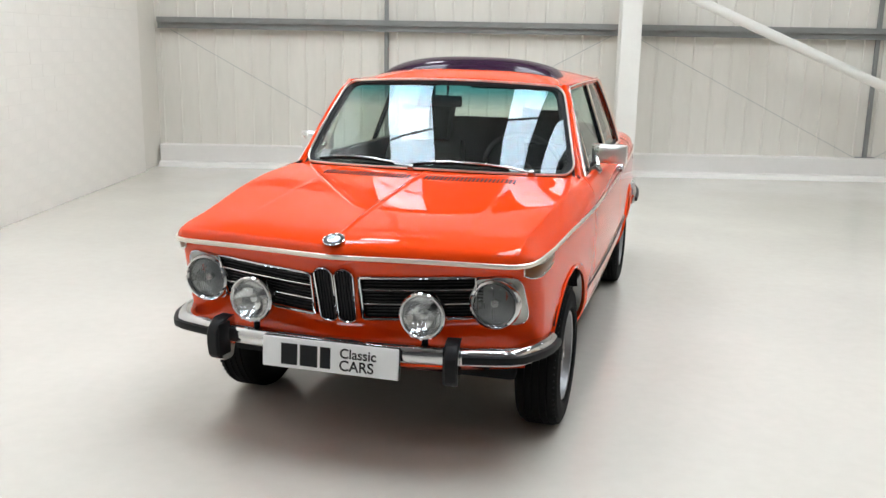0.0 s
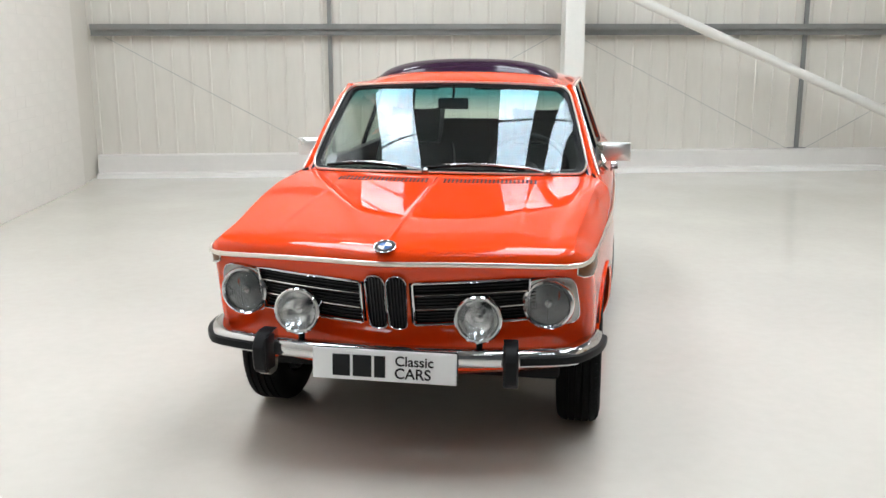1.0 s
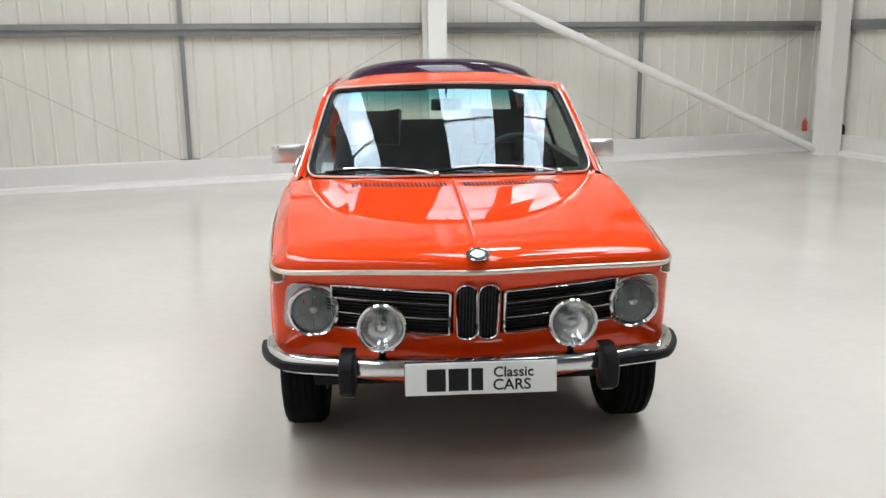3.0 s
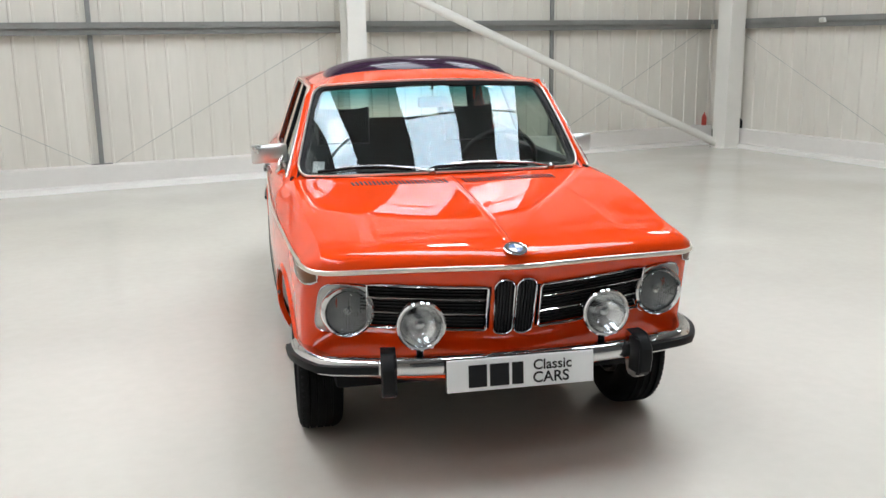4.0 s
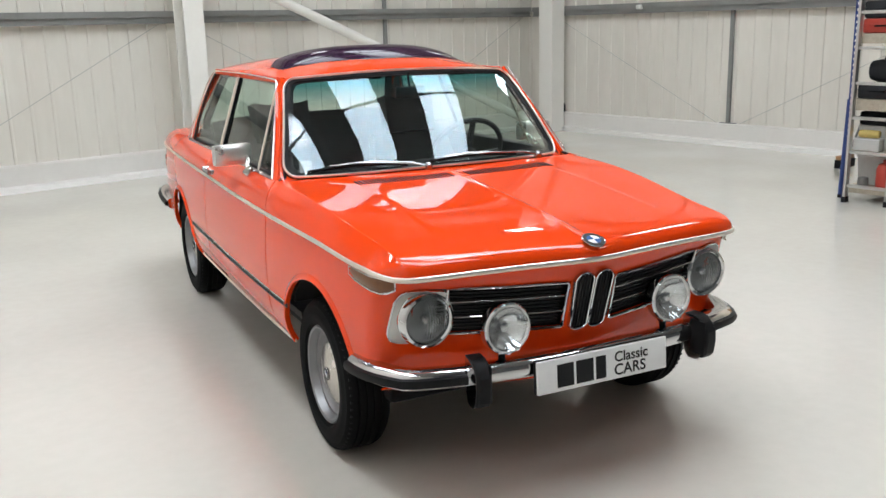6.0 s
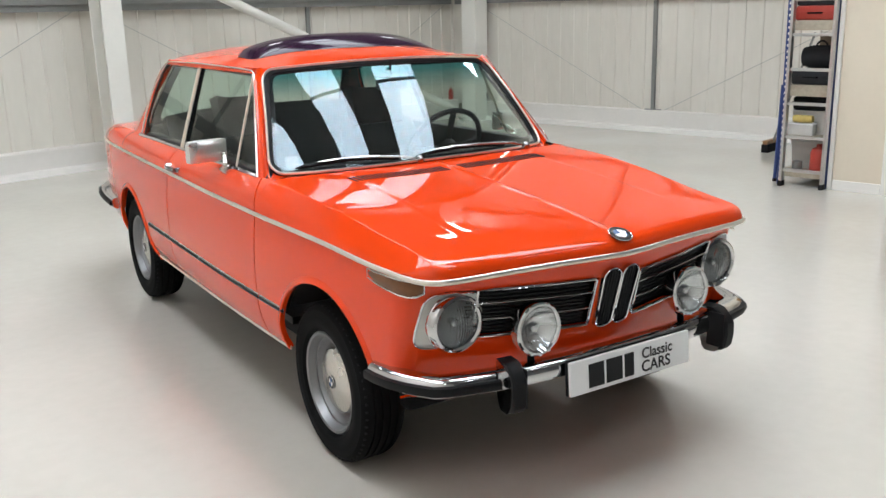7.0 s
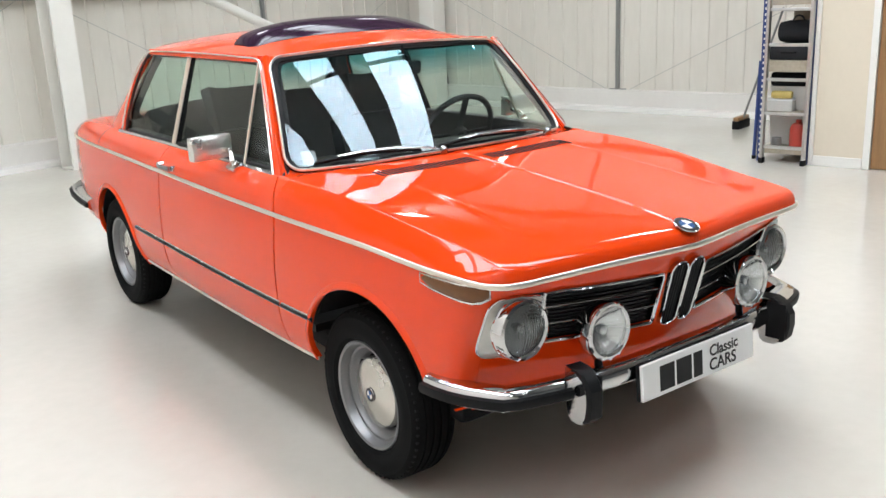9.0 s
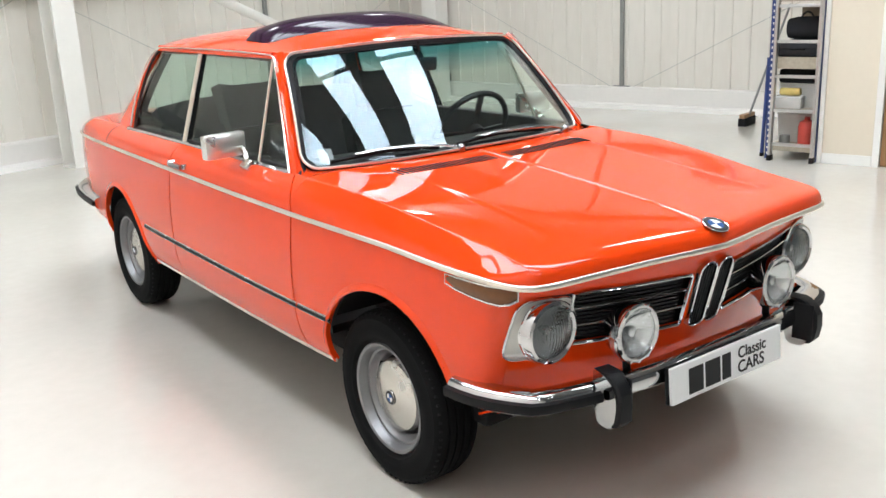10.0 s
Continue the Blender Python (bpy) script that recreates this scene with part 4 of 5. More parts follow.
for s in (-1, 1):
    # windscreen pillar
    pts = [(s * (0.706 - 0.142 * k), 0.506 + 0.314 * k, 0.948 + 0.398 * k + 0.006 * math.sin(math.pi * max(0, k))) for k in span(-0.12, 1, 11)]
    part("windscreen_pillar", sweep(bmesh.new(), pts, [(-0.012, -0.020), (0.000, -0.020), (0.006, -0.010), (0.006, 0.006), (0.000, 0.016), (-0.012, 0.016)], out=(s, -0.25, 0.25)), PAINT, car)
    # rear pillar
    def cp(k, t):
        z = 0.952 + (TOPZ - 0.002 - 0.952) * k
        y0 = c_line(k) + 0.012
        y1 = 2.58 - 0.44 * k
        x = win_x(z) + 0.004
        return (x - 0.045 * t ** 2.5 - 0.006 * t, y0 + (y1 - y0) * t, z)
    part("rear_pillar", thicken(grid(cp, span(0, 1, 14), span(0, 1, 10), flip=s), 0.012), PAINT, car)
    part("pillar_trim", grid(lambda k, t: tuple(Vector(cp(k, t)) - Vector((0.018, 0, 0))), span(0.0, 1.0, 10), span(0.0, 1.0, 8), flip=s), VINYL, car)
    part("pillar_trim", sweep(bmesh.new(), [(x - s * 0.034, y + 0.014, z) for x, y, z in pts[:-1]], rect(0.012, 0.05), out=(s, -0.25, 0.25)), VINYL, car)
    # side glass: quarterlight, door, rear
    def b_post(k):
        return 1.520 + 0.035 * k
    def v_post(k):
        return 0.792 + 0.075 * k
    panes = (("quarterlight", lambda k: 0.536 + 0.312 * k, v_post), ("door_window", v_post, b_post), ("rear_quarter_window", b_post, c_line))
    for nm, e0, e1 in panes:
        bm = bmesh.new()
        grid(lambda k, t: (win_x(0.955 + (TOPZ - 0.955) * k) - 0.012, e0(k) + (e1(k) - e0(k)) * t, 0.955 + (TOPZ - 0.955) * k), span(0, 1, 10), span(0, 1, 4), bm, flip=s)
        pane = part(nm, thicken(bm, 0.004), PANE, car)
        pane.visible_shadow = False
    def strip(name, pts, w=0.014, h=0.008, mat=CHROME):
        return part(name, sweep(bmesh.new(), pts, dome(w, h), out=(s, 0, 0.25)), mat, car)
    kk = span(0, 1, 12)
    at = lambda y, k, o=0.0: (s * (win_x(0.955 + (TOPZ - 0.955) * k) + o), y, 0.955 + (TOPZ - 0.955) * k)
    strip("window_sill_trim", [at(y, -0.005, 0.006) for y in span(0.53, 2.24, 20)], 0.020, 0.010)
    strip("drip_rail", [at(0.516 + 0.324 * k, k * 1.03, 0.014) for k in span(0.0, 0.90, 8)] + [at(0.822, 0.962, 0.013), at(0.838, 0.982, 0.013), at(0.862, 0.994, 0.013)] + [at(y, 0.998 + 0.016 * math.sin((y - 0.86) * 2.6), 0.013) for y in span(0.90, 2.02, 18)] + [at(2.07, 0.968, 0.013), at(2.105, 0.925, 0.012)] + [at(c_line(k) + 0.030, k, 0.009) for k in (0.85, 0.75, 0.6, 0.45, 0.3, 0.15, 0.03)], 0.0065, 0.006, TRIM)
    strip("window_post_trim", [at(b_post(k) - 0.013, k) for k in kk], 0.009, 0.008, TRIM)
    strip("window_post_trim", [at(b_post(k) + 0.011, k) for k in kk], 0.009, 0.008, TRIM)
    part("window_post", sweep(bmesh.new(), [at(b_post(k), k, -0.012) for k in kk], rect(0.02, 0.04), out=(s, 0, 0.25)), DARK, car)
    strip("quarterlight_post", [at(v_post(k), k, -0.004) for k in kk], 0.011, 0.008, TRIM)
    part("window_frame", sweep(bmesh.new(), [at(c_line(k) + 0.006, k, -0.002) for k in kk], dome(0.02, 0.006), out=(s, 0, 0.25)), RUBBER, car)
    part("window_frame", sweep(bmesh.new(), [at(0.543 + 0.313 * k, k, -0.004) for k in span(0, 0.94, 12)], dome(0.018, 0.006), out=(s, 0, 0.25)), RUBBER, car)
    part("cant_rail", sweep(bmesh.new(), [at(y, 0.985, -0.004) for y in span(0.86, 2.06, 14)], rect(0.024, 0.026), out=(s, 0, 0.25)), PAINT, car)
    # rubbing strip low on the side
    for y0, y1 in ((0.19, DOOR[0] - 0.006), (DOOR[0] + 0.006, DOOR[1] - 0.006), (DOOR[1] + 0.006, 1.93)):
        z = lambda y: 0.508 + 0.014 * (y - 0.19) / 1.74
        pts = [(s * (skin_x(half_w(y), y, z(y)) - 0.001), y, z(y)) for y in span(y0, y1, 10)]
        st = part("side_strip", sweep(bmesh.new(), pts, dome(0.026, 0.006), out=(s, 0, 0)), SATIN, car, "bright strip with a black rubber insert")
        part("rubber_insert", sweep(bmesh.new(), [(x + s * 0.004, y, q) for x, y, q in pts], dome(0.014, 0.006), out=(s, 0, 0)), RUBBER, st)
    pts = [(s * (skin_x(half_w(y), y, SILL_Z) + 0.002), y, SILL_Z + 0.004) for y in span(0.24, 1.95, 16)]
    part("sill_strip", sweep(bmesh.new(), pts, dome(0.016, 0.006), out=(s, 0, 0)), TRIM, car)
    # door handle
    hx = half_w(1.45) - 0.002
    hd = part("door_handle", sweep(bmesh.new(), [(s * (hx + 0.018), y, 0.884) for y in span(1.33, 1.44, 4)], [(0.006, -0.010), (0.009, 0.0), (0.006, 0.010), (-0.006, 0.009), (-0.006, -0.009)], out=(s, 0, 0)), ARM, car)
    part("push_button", lathe(bmesh.new(), [(0.015, -0.02), (0.015, 0.022), (0.010, 0.026), (0.004, 0.026)], Matrix.Translation((s * (hx - 0.006), 1.47, 0.884)) @ pose(0, 0, 0, 0, 90 * s, 0), 18), CHROME, hd)
    part("mount", box(bmesh.new(), min(s * (hx - 0.02), s * (hx + 0.012)), max(s * (hx - 0.02), s * (hx + 0.012)), 1.32, 1.345, 0.874, 0.894, 0.003), CHROME, hd)

    # door mirror
    shell = box(bmesh.new(), -0.086, 0.086, -0.020, 0.022, -0.046, 0.046, 0.008)
    grid(lambda u, v: (0.083 * u, -0.0195 - 0.013 * (1 - abs(u) ** 3) * (1 - abs(v) ** 3), 0.043 * v), span(-1, 1, 14), span(-1, 1, 10), shell)
    mir = part("door_mirror", shell, MIRRORSHELL, car, "chrome door mirror on a curved arm")
    mir.matrix_local = pose(s * 0.784, 0.905, 1.020, 0, 0, -8 * s)
    part("mirror_glass", box(bmesh.new(), -0.070, 0.070, 0.0225, 0.025, -0.036, 0.036), REFLECTOR, mir, smooth=False)
    arm = [Vector((s * 0.738, 0.806, 0.952)), Vector((s * 0.740, 0.808, 0.972)), Vector((s * 0.732, 0.832, 0.992)), Vector((s * 0.722, 0.880, 1.006))]
    inv = pose(s * 0.784, 0.905, 1.020, 0, 0, -8 * s).inverted()
    part("arm", sweep(bmesh.new(), [inv @ p for p in arm], ring(0.011, 10), out=(0, -1, 0.2)), SATIN, mir)
    part("foot", box(bmesh.new(), -0.022, 0.022, -0.032, 0.032, -0.012, 0.020, 0.010, m=inv @ pose(s * 0.736, 0.806, 0.948, 0, 42 * s, 0)), SATIN, mir)

# --- wipers ---
for x0, x1 in ((-0.075, -0.53), (0.49, -0.02)):
    p0 = Vector((x0, 0.352 + 0.06 * abs(x0), 0.975))
    u1 = x1 / 0.665
    p1 = Vector(ws(u1, 0.055)) + Vector((0, -0.016, 0.014))
    pm = p0.lerp(p1, 0.5) + Vector((0, -0.012, 0.020))
    arm = [p0, p0.lerp(pm, 0.35) + Vector((0, -0.006, 0.010)), pm, pm.lerp(p1, 0.5) + Vector((0, 0, 0.006)), pm.lerp(p1, 0.75)]
    w = part("wiper", sweep(bmesh.new(), arm, [(-0.003, -0.0035), (0.003, -0.0035), (0.004, 0), (0.003, 0.0035), (-0.003, 0.0035)], out=(0, -0.6, 0.8)), ARM, car, "steel wiper arm with a black blade")
    part("pivot", lathe(bmesh.new(), [(0.018, -0.03), (0.018, 0.0), (0.012, 0.012), (0.004, 0.016)], Matrix.Translation(p0) @ pose(0, 0, 0, 25, 0, 0), 16), ARM, w)
    bl_pts = [Vector(ws(u1 + (x0 / 0.665 - u1) * (k * 0.92 - 0.12), 0.035 + 0.03 * math.sin(math.pi * k))) + Vector((0, -0.007, 0.009)) for k in span(0, 1, 10)]
    part("blade", sweep(bmesh.new(), bl_pts, rect(0.012, 0.007), out=(0, -0.6, 0.8)), DARK, w)
    part("blade_frame", sweep(bmesh.new(), [p + Vector((0, -0.006, 0.010)) for p in bl_pts[2:-2]], rect(0.004, 0.006), out=(0, -0.6, 0.8)), SATIN, w)

# --- roof deflector over the sunshine roof ---
def defl(u, v):
    x = 0.482 * u
    e = max(0.0, 1 - u * u)
    y = 1.005 + 0.065 * u * u + 0.20 * v
    rz = roof(min(1, abs(x) / 0.571), (y - 0.752 - 0.06 * (x / 0.571) ** 2) / 1.378)[2]
    return (x, y, rz - 0.004 + (0.008 + 0.043 * e ** 0.3) * math.sin(v * math.pi / 2) ** 0.8)


part("wind_deflector", thicken(grid(defl, span(-1, 1, 36), span(0, 1, 14)), 0.005), SMOKED, car, "dark smoked acrylic deflector over the sunroof")
part("deflector_seal", sweep(bmesh.new(), [defl(u, 0) for u in span(-1, 1, 30)], dome(0.014, 0.006), out=(0, -0.3, 1)), RUBBER, car)

# aerial at the pillar
part("aerial", sweep(bmesh.new(), [(0.728, 0.520, 0.960), (0.716, 0.526, 0.985), (0.624, 0.722, 1.23), (0.582, 0.812, 1.350)], ring(0.0025, 6), out=(1, 0, 0)), SATIN, car)

# --- wheels ---
def wheel(x, y, s, base=None):
    m = Matrix()
    if base is None:
        rim = lathe(bmesh.new(), [(0.150, -0.085), (0.158, -0.080), (0.160, -0.02), (0.170, 0.050), (0.182, 0.062), (0.187, 0.070), (0.183, 0.075), (0.174, 0.072), (0.171, 0.062),
                                  (0.164, 0.050), (0.163, 0.044), (0.155, 0.043), (0.152, 0.039), (0.149, 0.028), (0.142, 0.022), (0.135, 0.014), (0.129, -0.004), (0.121, -0.008), (0.106, 0.0), (0.09, 0.004), (0.02, 0.004), (0.004, 0.004)], m, 56)
        ob = part("wheel", rim, SILVER, car, "silver steel wheel with a polished hub cap")
        prof = [(0.168, -0.075), (0.185, -0.086), (0.225, -0.092), (0.265, -0.087), (0.277, -0.078), (0.285, -0.068)]
        for g in (-0.042, -0.014, 0.014, 0.042):
            prof += [(0.290, g - 0.012), (0.291, g - 0.004), (0.283, g - 0.003), (0.283, g + 0.003), (0.291, g + 0.004), (0.290, g + 0.012)]
        prof += [(0.283, 0.066), (0.274, 0.076), (0.265, 0.0810), (0.259, 0.0800), (0.240, 0.0855), (0.215, 0.0860), (0.212, 0.0845), (0.199, 0.0830), (0.192, 0.074), (0.183, 0.062)]
        tyre = part("tyre", lathe(bmesh.new(), prof, m, 96), TYRE, ob, "black radial tyre")
        nub = bmesh.new()
        box(nub, -0.0035, 0.0035, -0.010, 0.010, -0.003, 0.003)
        me = None
        for j in range(64):
            for g in (0.062, 0.028):
                a = 2 * math.pi * (j + (0.5 if g < 0.05 else 0)) / 64
                if me is None:
                    o = part("sipe", nub, DARK, tyre, smooth=False)
                    me = o.data
                else:
                    o = new("sipe", me)
                    o.parent = tyre
                o.matrix_local = pose(0, 0, 0, 0, 0, math.degrees(a)) @ pose(0.2812 if g > 0.05 else 0.2868, 0, g, 90, 0, 0) @ pose(0, 0, 0, 0, 90, 0)
        cap = part("hub_cap", lathe(bmesh.new(), [(0.119, 0.006), (0.122, 0.014), (0.121, 0.032), (0.116, 0.041), (0.107, 0.045), (0.097, 0.047), (0.060, 0.055), (0.030, 0.059), (0.006, 0.060)], m, 48), SATIN, ob, "polished domed hub cap")
        roundel(Matrix.Translation((0, 0, 0.061)), 0.024, ob, "emblem")
        for j in range(4):
            a = radians(45 + 90 * j)
            part("slot", box(bmesh.new(), -0.026, 0.026, -0.006, 0.006, -0.002, 0.004, 0.002, m=pose(0, 0, 0, 0, 0, math.degrees(a)) @ pose(0, 0.134, 0.016, 0, 0, 0)), DARK, ob)
        part("drum", lathe(bmesh.new(), [(0.14, -0.09), (0.14, 0.0), (0.02, 0.005)], m, 24), DARK, ob)
    else:
        ob = copy_thing(base, Matrix())
    ob.matrix_local = pose(x, y, 0.291, 0, 0, 0) @ pose(0, 0, 0, 0, 90 * s, 0) @ pose(0, 0, 0, 0, 0, 20)
    return ob


w0 = wheel(-0.652, -0.048, -1)
wheel(0.674, -0.075, 1, w0)
wheel(-0.656, 2.392, -1, w0)
wheel(0.668, 2.388, 1, w0)

# --- interior ---
part("dashboard", sweep(bmesh.new(), [(x, 0.62, 0.885) for x in span(-0.64, 0.64, 12)], [(0.055, -0.16), (0.062, -0.05), (0.045, 0.08), (0.0, 0.10), (-0.18, 0.09), (-0.2, -0.16)], out=(0, 0, 1)), VINYL, car)
part("parcel_shelf", box(bmesh.new(), -0.60, 0.60, 2.14, 2.50, 0.93, 0.982, 0.01), VINYL, car)
part("cabin_floor", box(bmesh.new(), -0.66, 0.66, 0.40, 2.3, 0.37, 0.40), VINYL, car)
for s in (-1, 1):
    a, b = sorted((s * 0.640, s * 0.696))
    part("door_card", box(bmesh.new(), a, b, 0.56, 2.16, 0.45, 0.970, 0.008), VINYL, car)


def seat(x):
    ob = part("front_seat", sweep(bmesh.new(), [(x + q, 1.22, 0.50) for q in span(-0.24, 0.24, 6)], [(-0.07, -0.26), (0.04, -0.28), (0.07, -0.18), (0.05, 0.0), (0.07, 0.2), (0.03, 0.27), (-0.07, 0.24)], out=(0, 0, 1)), VINYL, car, "black vinyl front seat with headrest")
    def back(u, v):
        w = 0.245 - 0.03 * v ** 3
        return (x + u * w, 1.42 + 0.22 * v + 0.03 * (u * u) * -1, 0.52 + 0.46 * v - 0.03 * abs(u) ** 6)
    part("backrest", thicken(grid(back, span(-1, 1, 14), span(0, 1, 12)), 0.10), VINYL, ob)
    def rest(u, v):
        return (x + u * (0.150 + 0.008 * v + 0.012 * max(0, v - 0.75)), 1.56 + 0.055 * v - 0.015 * u * u, 0.975 + 0.195 * v - 0.034 * (1 - u * u) * v ** 4)
    part("headrest", thicken(grid(rest, span(-1, 1, 14), span(0, 1, 10)), 0.07), VINYL, ob)
    return ob


seat(-0.36)
seat(0.36)
part("rear_seat", thicken(grid(lambda u, v: (0.60 * u, 2.02 + 0.16 * v, 0.60 + 0.45 * v - 0.03 * abs(u) ** 4), span(-1, 1, 16), span(0, 1, 8)), 0.10), VINYL, car)

# steering wheel, left-hand drive
m = Matrix.Translation((0.36, 0.855, 0.935)) @ pose(0, 0, 0, -62, 0, 0)
sw = part("steering_wheel", sweep(bmesh.new(), [m @ Vector((0.195 * math.cos(2 * math.pi * i / 40), 0.195 * math.sin(2 * math.pi * i / 40), 0)) for i in range(40)], ring(0.013, 8), out=m.to_3x3() @ Vector((0, 0, 1)), closed=True), VINYL, car)
part("boss", lathe(bmesh.new(), [(0.05, -0.05), (0.052, -0.02), (0.04, -0.01), (0.01, -0.008)], m, 20), VINYL, sw)
for a in (0, 180, 270):
    part("spoke", sweep(bmesh.new(), [m @ Vector((q * math.cos(radians(a)), q * math.sin(radians(a)), -0.02 * (1 - q / 0.2))) for q in span(0.03, 0.19, 4)], rect(0.008, 0.03), out=m.to_3x3() @ Vector((0, 0, 1))), VINYL, sw)

# rear-view mirror
rv = part("rear_view_mirror", box(bmesh.new(), -0.075, 0.075, -0.012, 0.012, -0.028, 0.028, 0.010), DARK, car)
rv.matrix_local = pose(0.0, 0.700, 1.262, 12, 0, 0)
part("stalk", sweep(bmesh.new(), [(0, 0, 0.02), (0, 0.02, 0.05), (0, 0.03, 0.09)], ring(0.006, 8), out=(0, 1, 0)), DARK, rv)
for s in (-1, 1):
    part("sun_visor", box(bmesh.new(), s * 0.29 - 0.2, s * 0.29 + 0.2, -0.07, 0.07, -0.008, 0.008, 0.006, m=pose(0, 0.87, 1.338, 6, 0, 0)), DARK, car)
# papers on the inside of the screen
p = Vector(ws(-0.88, 0.12)) + Vector((0, 0.012, -0.012))
st = part("windscreen_sticker", box(bmesh.new(), -0.026, 0.026, -0.030, 0.030, -0.0006, 0.0006), PAPER, car, "grey paper sticker behind the glass", smooth=False)
st.matrix_local = pose(p.x, p.y, p.z, 46, 0, -14)

# ---- workshop corner ----
def block(name, mat, label, category, m, x, y, z, bevel=0.01, group=""):
    ob = part(name, box(bmesh.new(), -x / 2, x / 2, -y / 2, y / 2, 0, z, bevel), mat)
    ob.matrix_world = m
    return tagged(ob, label, category, group)


# office partition with a door
bm = bmesh.new()
box(bm, 5.24, 5.40, 0.19, 0.655, 0, 4.0)
box(bm, 5.40, 7.66, 0.535, 0.655, 0, 4.0)
structure("wall_partition", bm, CREAM, "cream painted partition wall")
bm = bmesh.new()
box(bm, 5.24, 5.40, -3.2, -0.82, 0, 4.0)
box(bm, 5.24, 5.40, -0.82, 0.19, 2.09, 4.0)
structure("wall_partition_south", bm, CREAM, "cream painted partition wall")
structure("baseboard", box(bmesh.new(), 5.222, 5.238, 0.245, 0.638, 0, 0.085, 0.003), TRIMWHITE, "white painted skirting board")
structure("trim_corner", box(bmesh.new(), 5.218, 5.25, 0.640, 0.676, 0, 4.0, 0.003), TRIMWHITE, "white corner trim of the partition")
structure("door_frame", box(box(box(bmesh.new(), 5.215, 5.41, 0.185, 0.24, 0, 2.12, 0.004), 5.215, 5.41, -0.87, -0.815, 0, 2.12, 0.004), 5.215, 5.41, -0.815, 0.185, 2.06, 2.12, 0.004), TRIMWHITE, "white painted door frame")
dr = structure("door_1", box(bmesh.new(), 5.245, 5.29, -0.812, 0.182, 0.006, 2.055, 0.003), DOORWOOD, "brown wood-veneer flush door, closed")
part("door_handle", sweep(bmesh.new(), [(5.244, -0.72, 1.0), (5.20, -0.72, 1.0), (5.195, -0.70, 1.0), (5.195, -0.60, 1.0)], ring(0.01, 8), out=(0, 0, 1)), ALU, dr)

# shelving seen from its end
shelf = tagged(empty("shelving_unit", pose(0, 0, 0)), "blue steel shelving unit with chipboard shelves and boxes", "shelving")
for x in (5.23, 6.9):
    for y in (0.692, 1.118):
        bm = box(bmesh.new(), x, x + 0.045, y - 0.004, y + 0.004, 0, 2.6)
        box(bm, x, x + 0.004, y - 0.03 if y > 1 else y, y if y > 1 else y + 0.03, 0, 2.6)
        up = part("upright", bm, SHELFBLUE, shelf, smooth=False)
        if x < 6:
            hole = None
            for i in range(50):
                q = box(bmesh.new(), -0.001, 0.001, -0.006, 0.006, -0.010, 0.010) if hole is None else None
                o = part("slot_hole", q, WHITE, up, smooth=False) if hole is None else new("slot_hole", hole)
                hole = o.data
                o.parent = up
                o.location = (x - 0.0006, (y - 0.016) if y > 1 else (y + 0.016), 0.05 + 0.05 * i)
# height, edge height
SHELVES = ((0.075, 0.05), (0.415, 0.02), (0.775, 0.095), (1.325, 0.08), (1.80, 0.05))
for z, edge in SHELVES:
    part("shelf_board", box(bmesh.new(), 5.25, 6.93, 0.700, 1.110, z + edge - 0.018, z + edge), BOARD, shelf, smooth=False)
    for y in (0.698, 1.112):
        part("beam", box(bmesh.new(), 5.25, 6.93, y - 0.006, y + 0.006, z, z + edge - 0.019), SHELFBLUE, shelf, smooth=False)
    part("end_board", box(bmesh.new(), 5.236, 5.249, 0.700, 1.110, z, z + edge, 0.002), BOARD, shelf, smooth=False)


def tool_case(mat, label, m, x, y, z):
    """Moulded case: body, proud lid rim and a carrying handle on the end face."""
    ob = block("tool_case", mat, label, "case", m, x, y, z, 0.02, "cases")
    part("lid_rim", box(bmesh.new(), -x / 2 - 0.004, x / 2 + 0.004, -y / 2 - 0.004, y / 2 + 0.004, z * 0.55, z * 0.62, 0.002), mat, ob)
    part("handle", sweep(bmesh.new(), [(-x / 2 + 0.01, -0.06, z * 0.5), (-x / 2 - 0.022, -0.055, z * 0.5), (-x / 2 - 0.022, 0.055, z * 0.5), (-x / 2 + 0.01, 0.06, z * 0.5)], ring(0.007, 8), out=(0, 0, 1)), DARK, ob)
    return ob


def tub(m, x, y, z):
    """Open plastic tub with a rolled rim and slightly leaning sides."""
    bm = bmesh.new()
    rows = []
    for k, h in ((0.92, 0.0), (1.0, z), (1.04, z), (1.04, z - 0.012), (1.01, z - 0.012)):
        rows.append([bm.verts.new((a * x / 2 * k, b * y / 2 * k, h)) for a, b in ((-1, -1), (1, -1), (1, 1), (-1, 1))])
    for p, q in zip(rows[:3], rows[1:4]):
        for n in range(4):
            bm.faces.new((p[n], p[(n + 1) % 4], q[(n + 1) % 4], q[n]))
    bm.faces.new(rows[0])
    bmesh.ops.delete(bm, geom=rows[4], context="VERTS")
    ob = part("storage_tub", thicken(bm, 0.004), TUB, smooth=False)
    ob.matrix_world = m
    return tagged(ob, "pale translucent plastic tub on a shelf", "tub", "pale tubs")


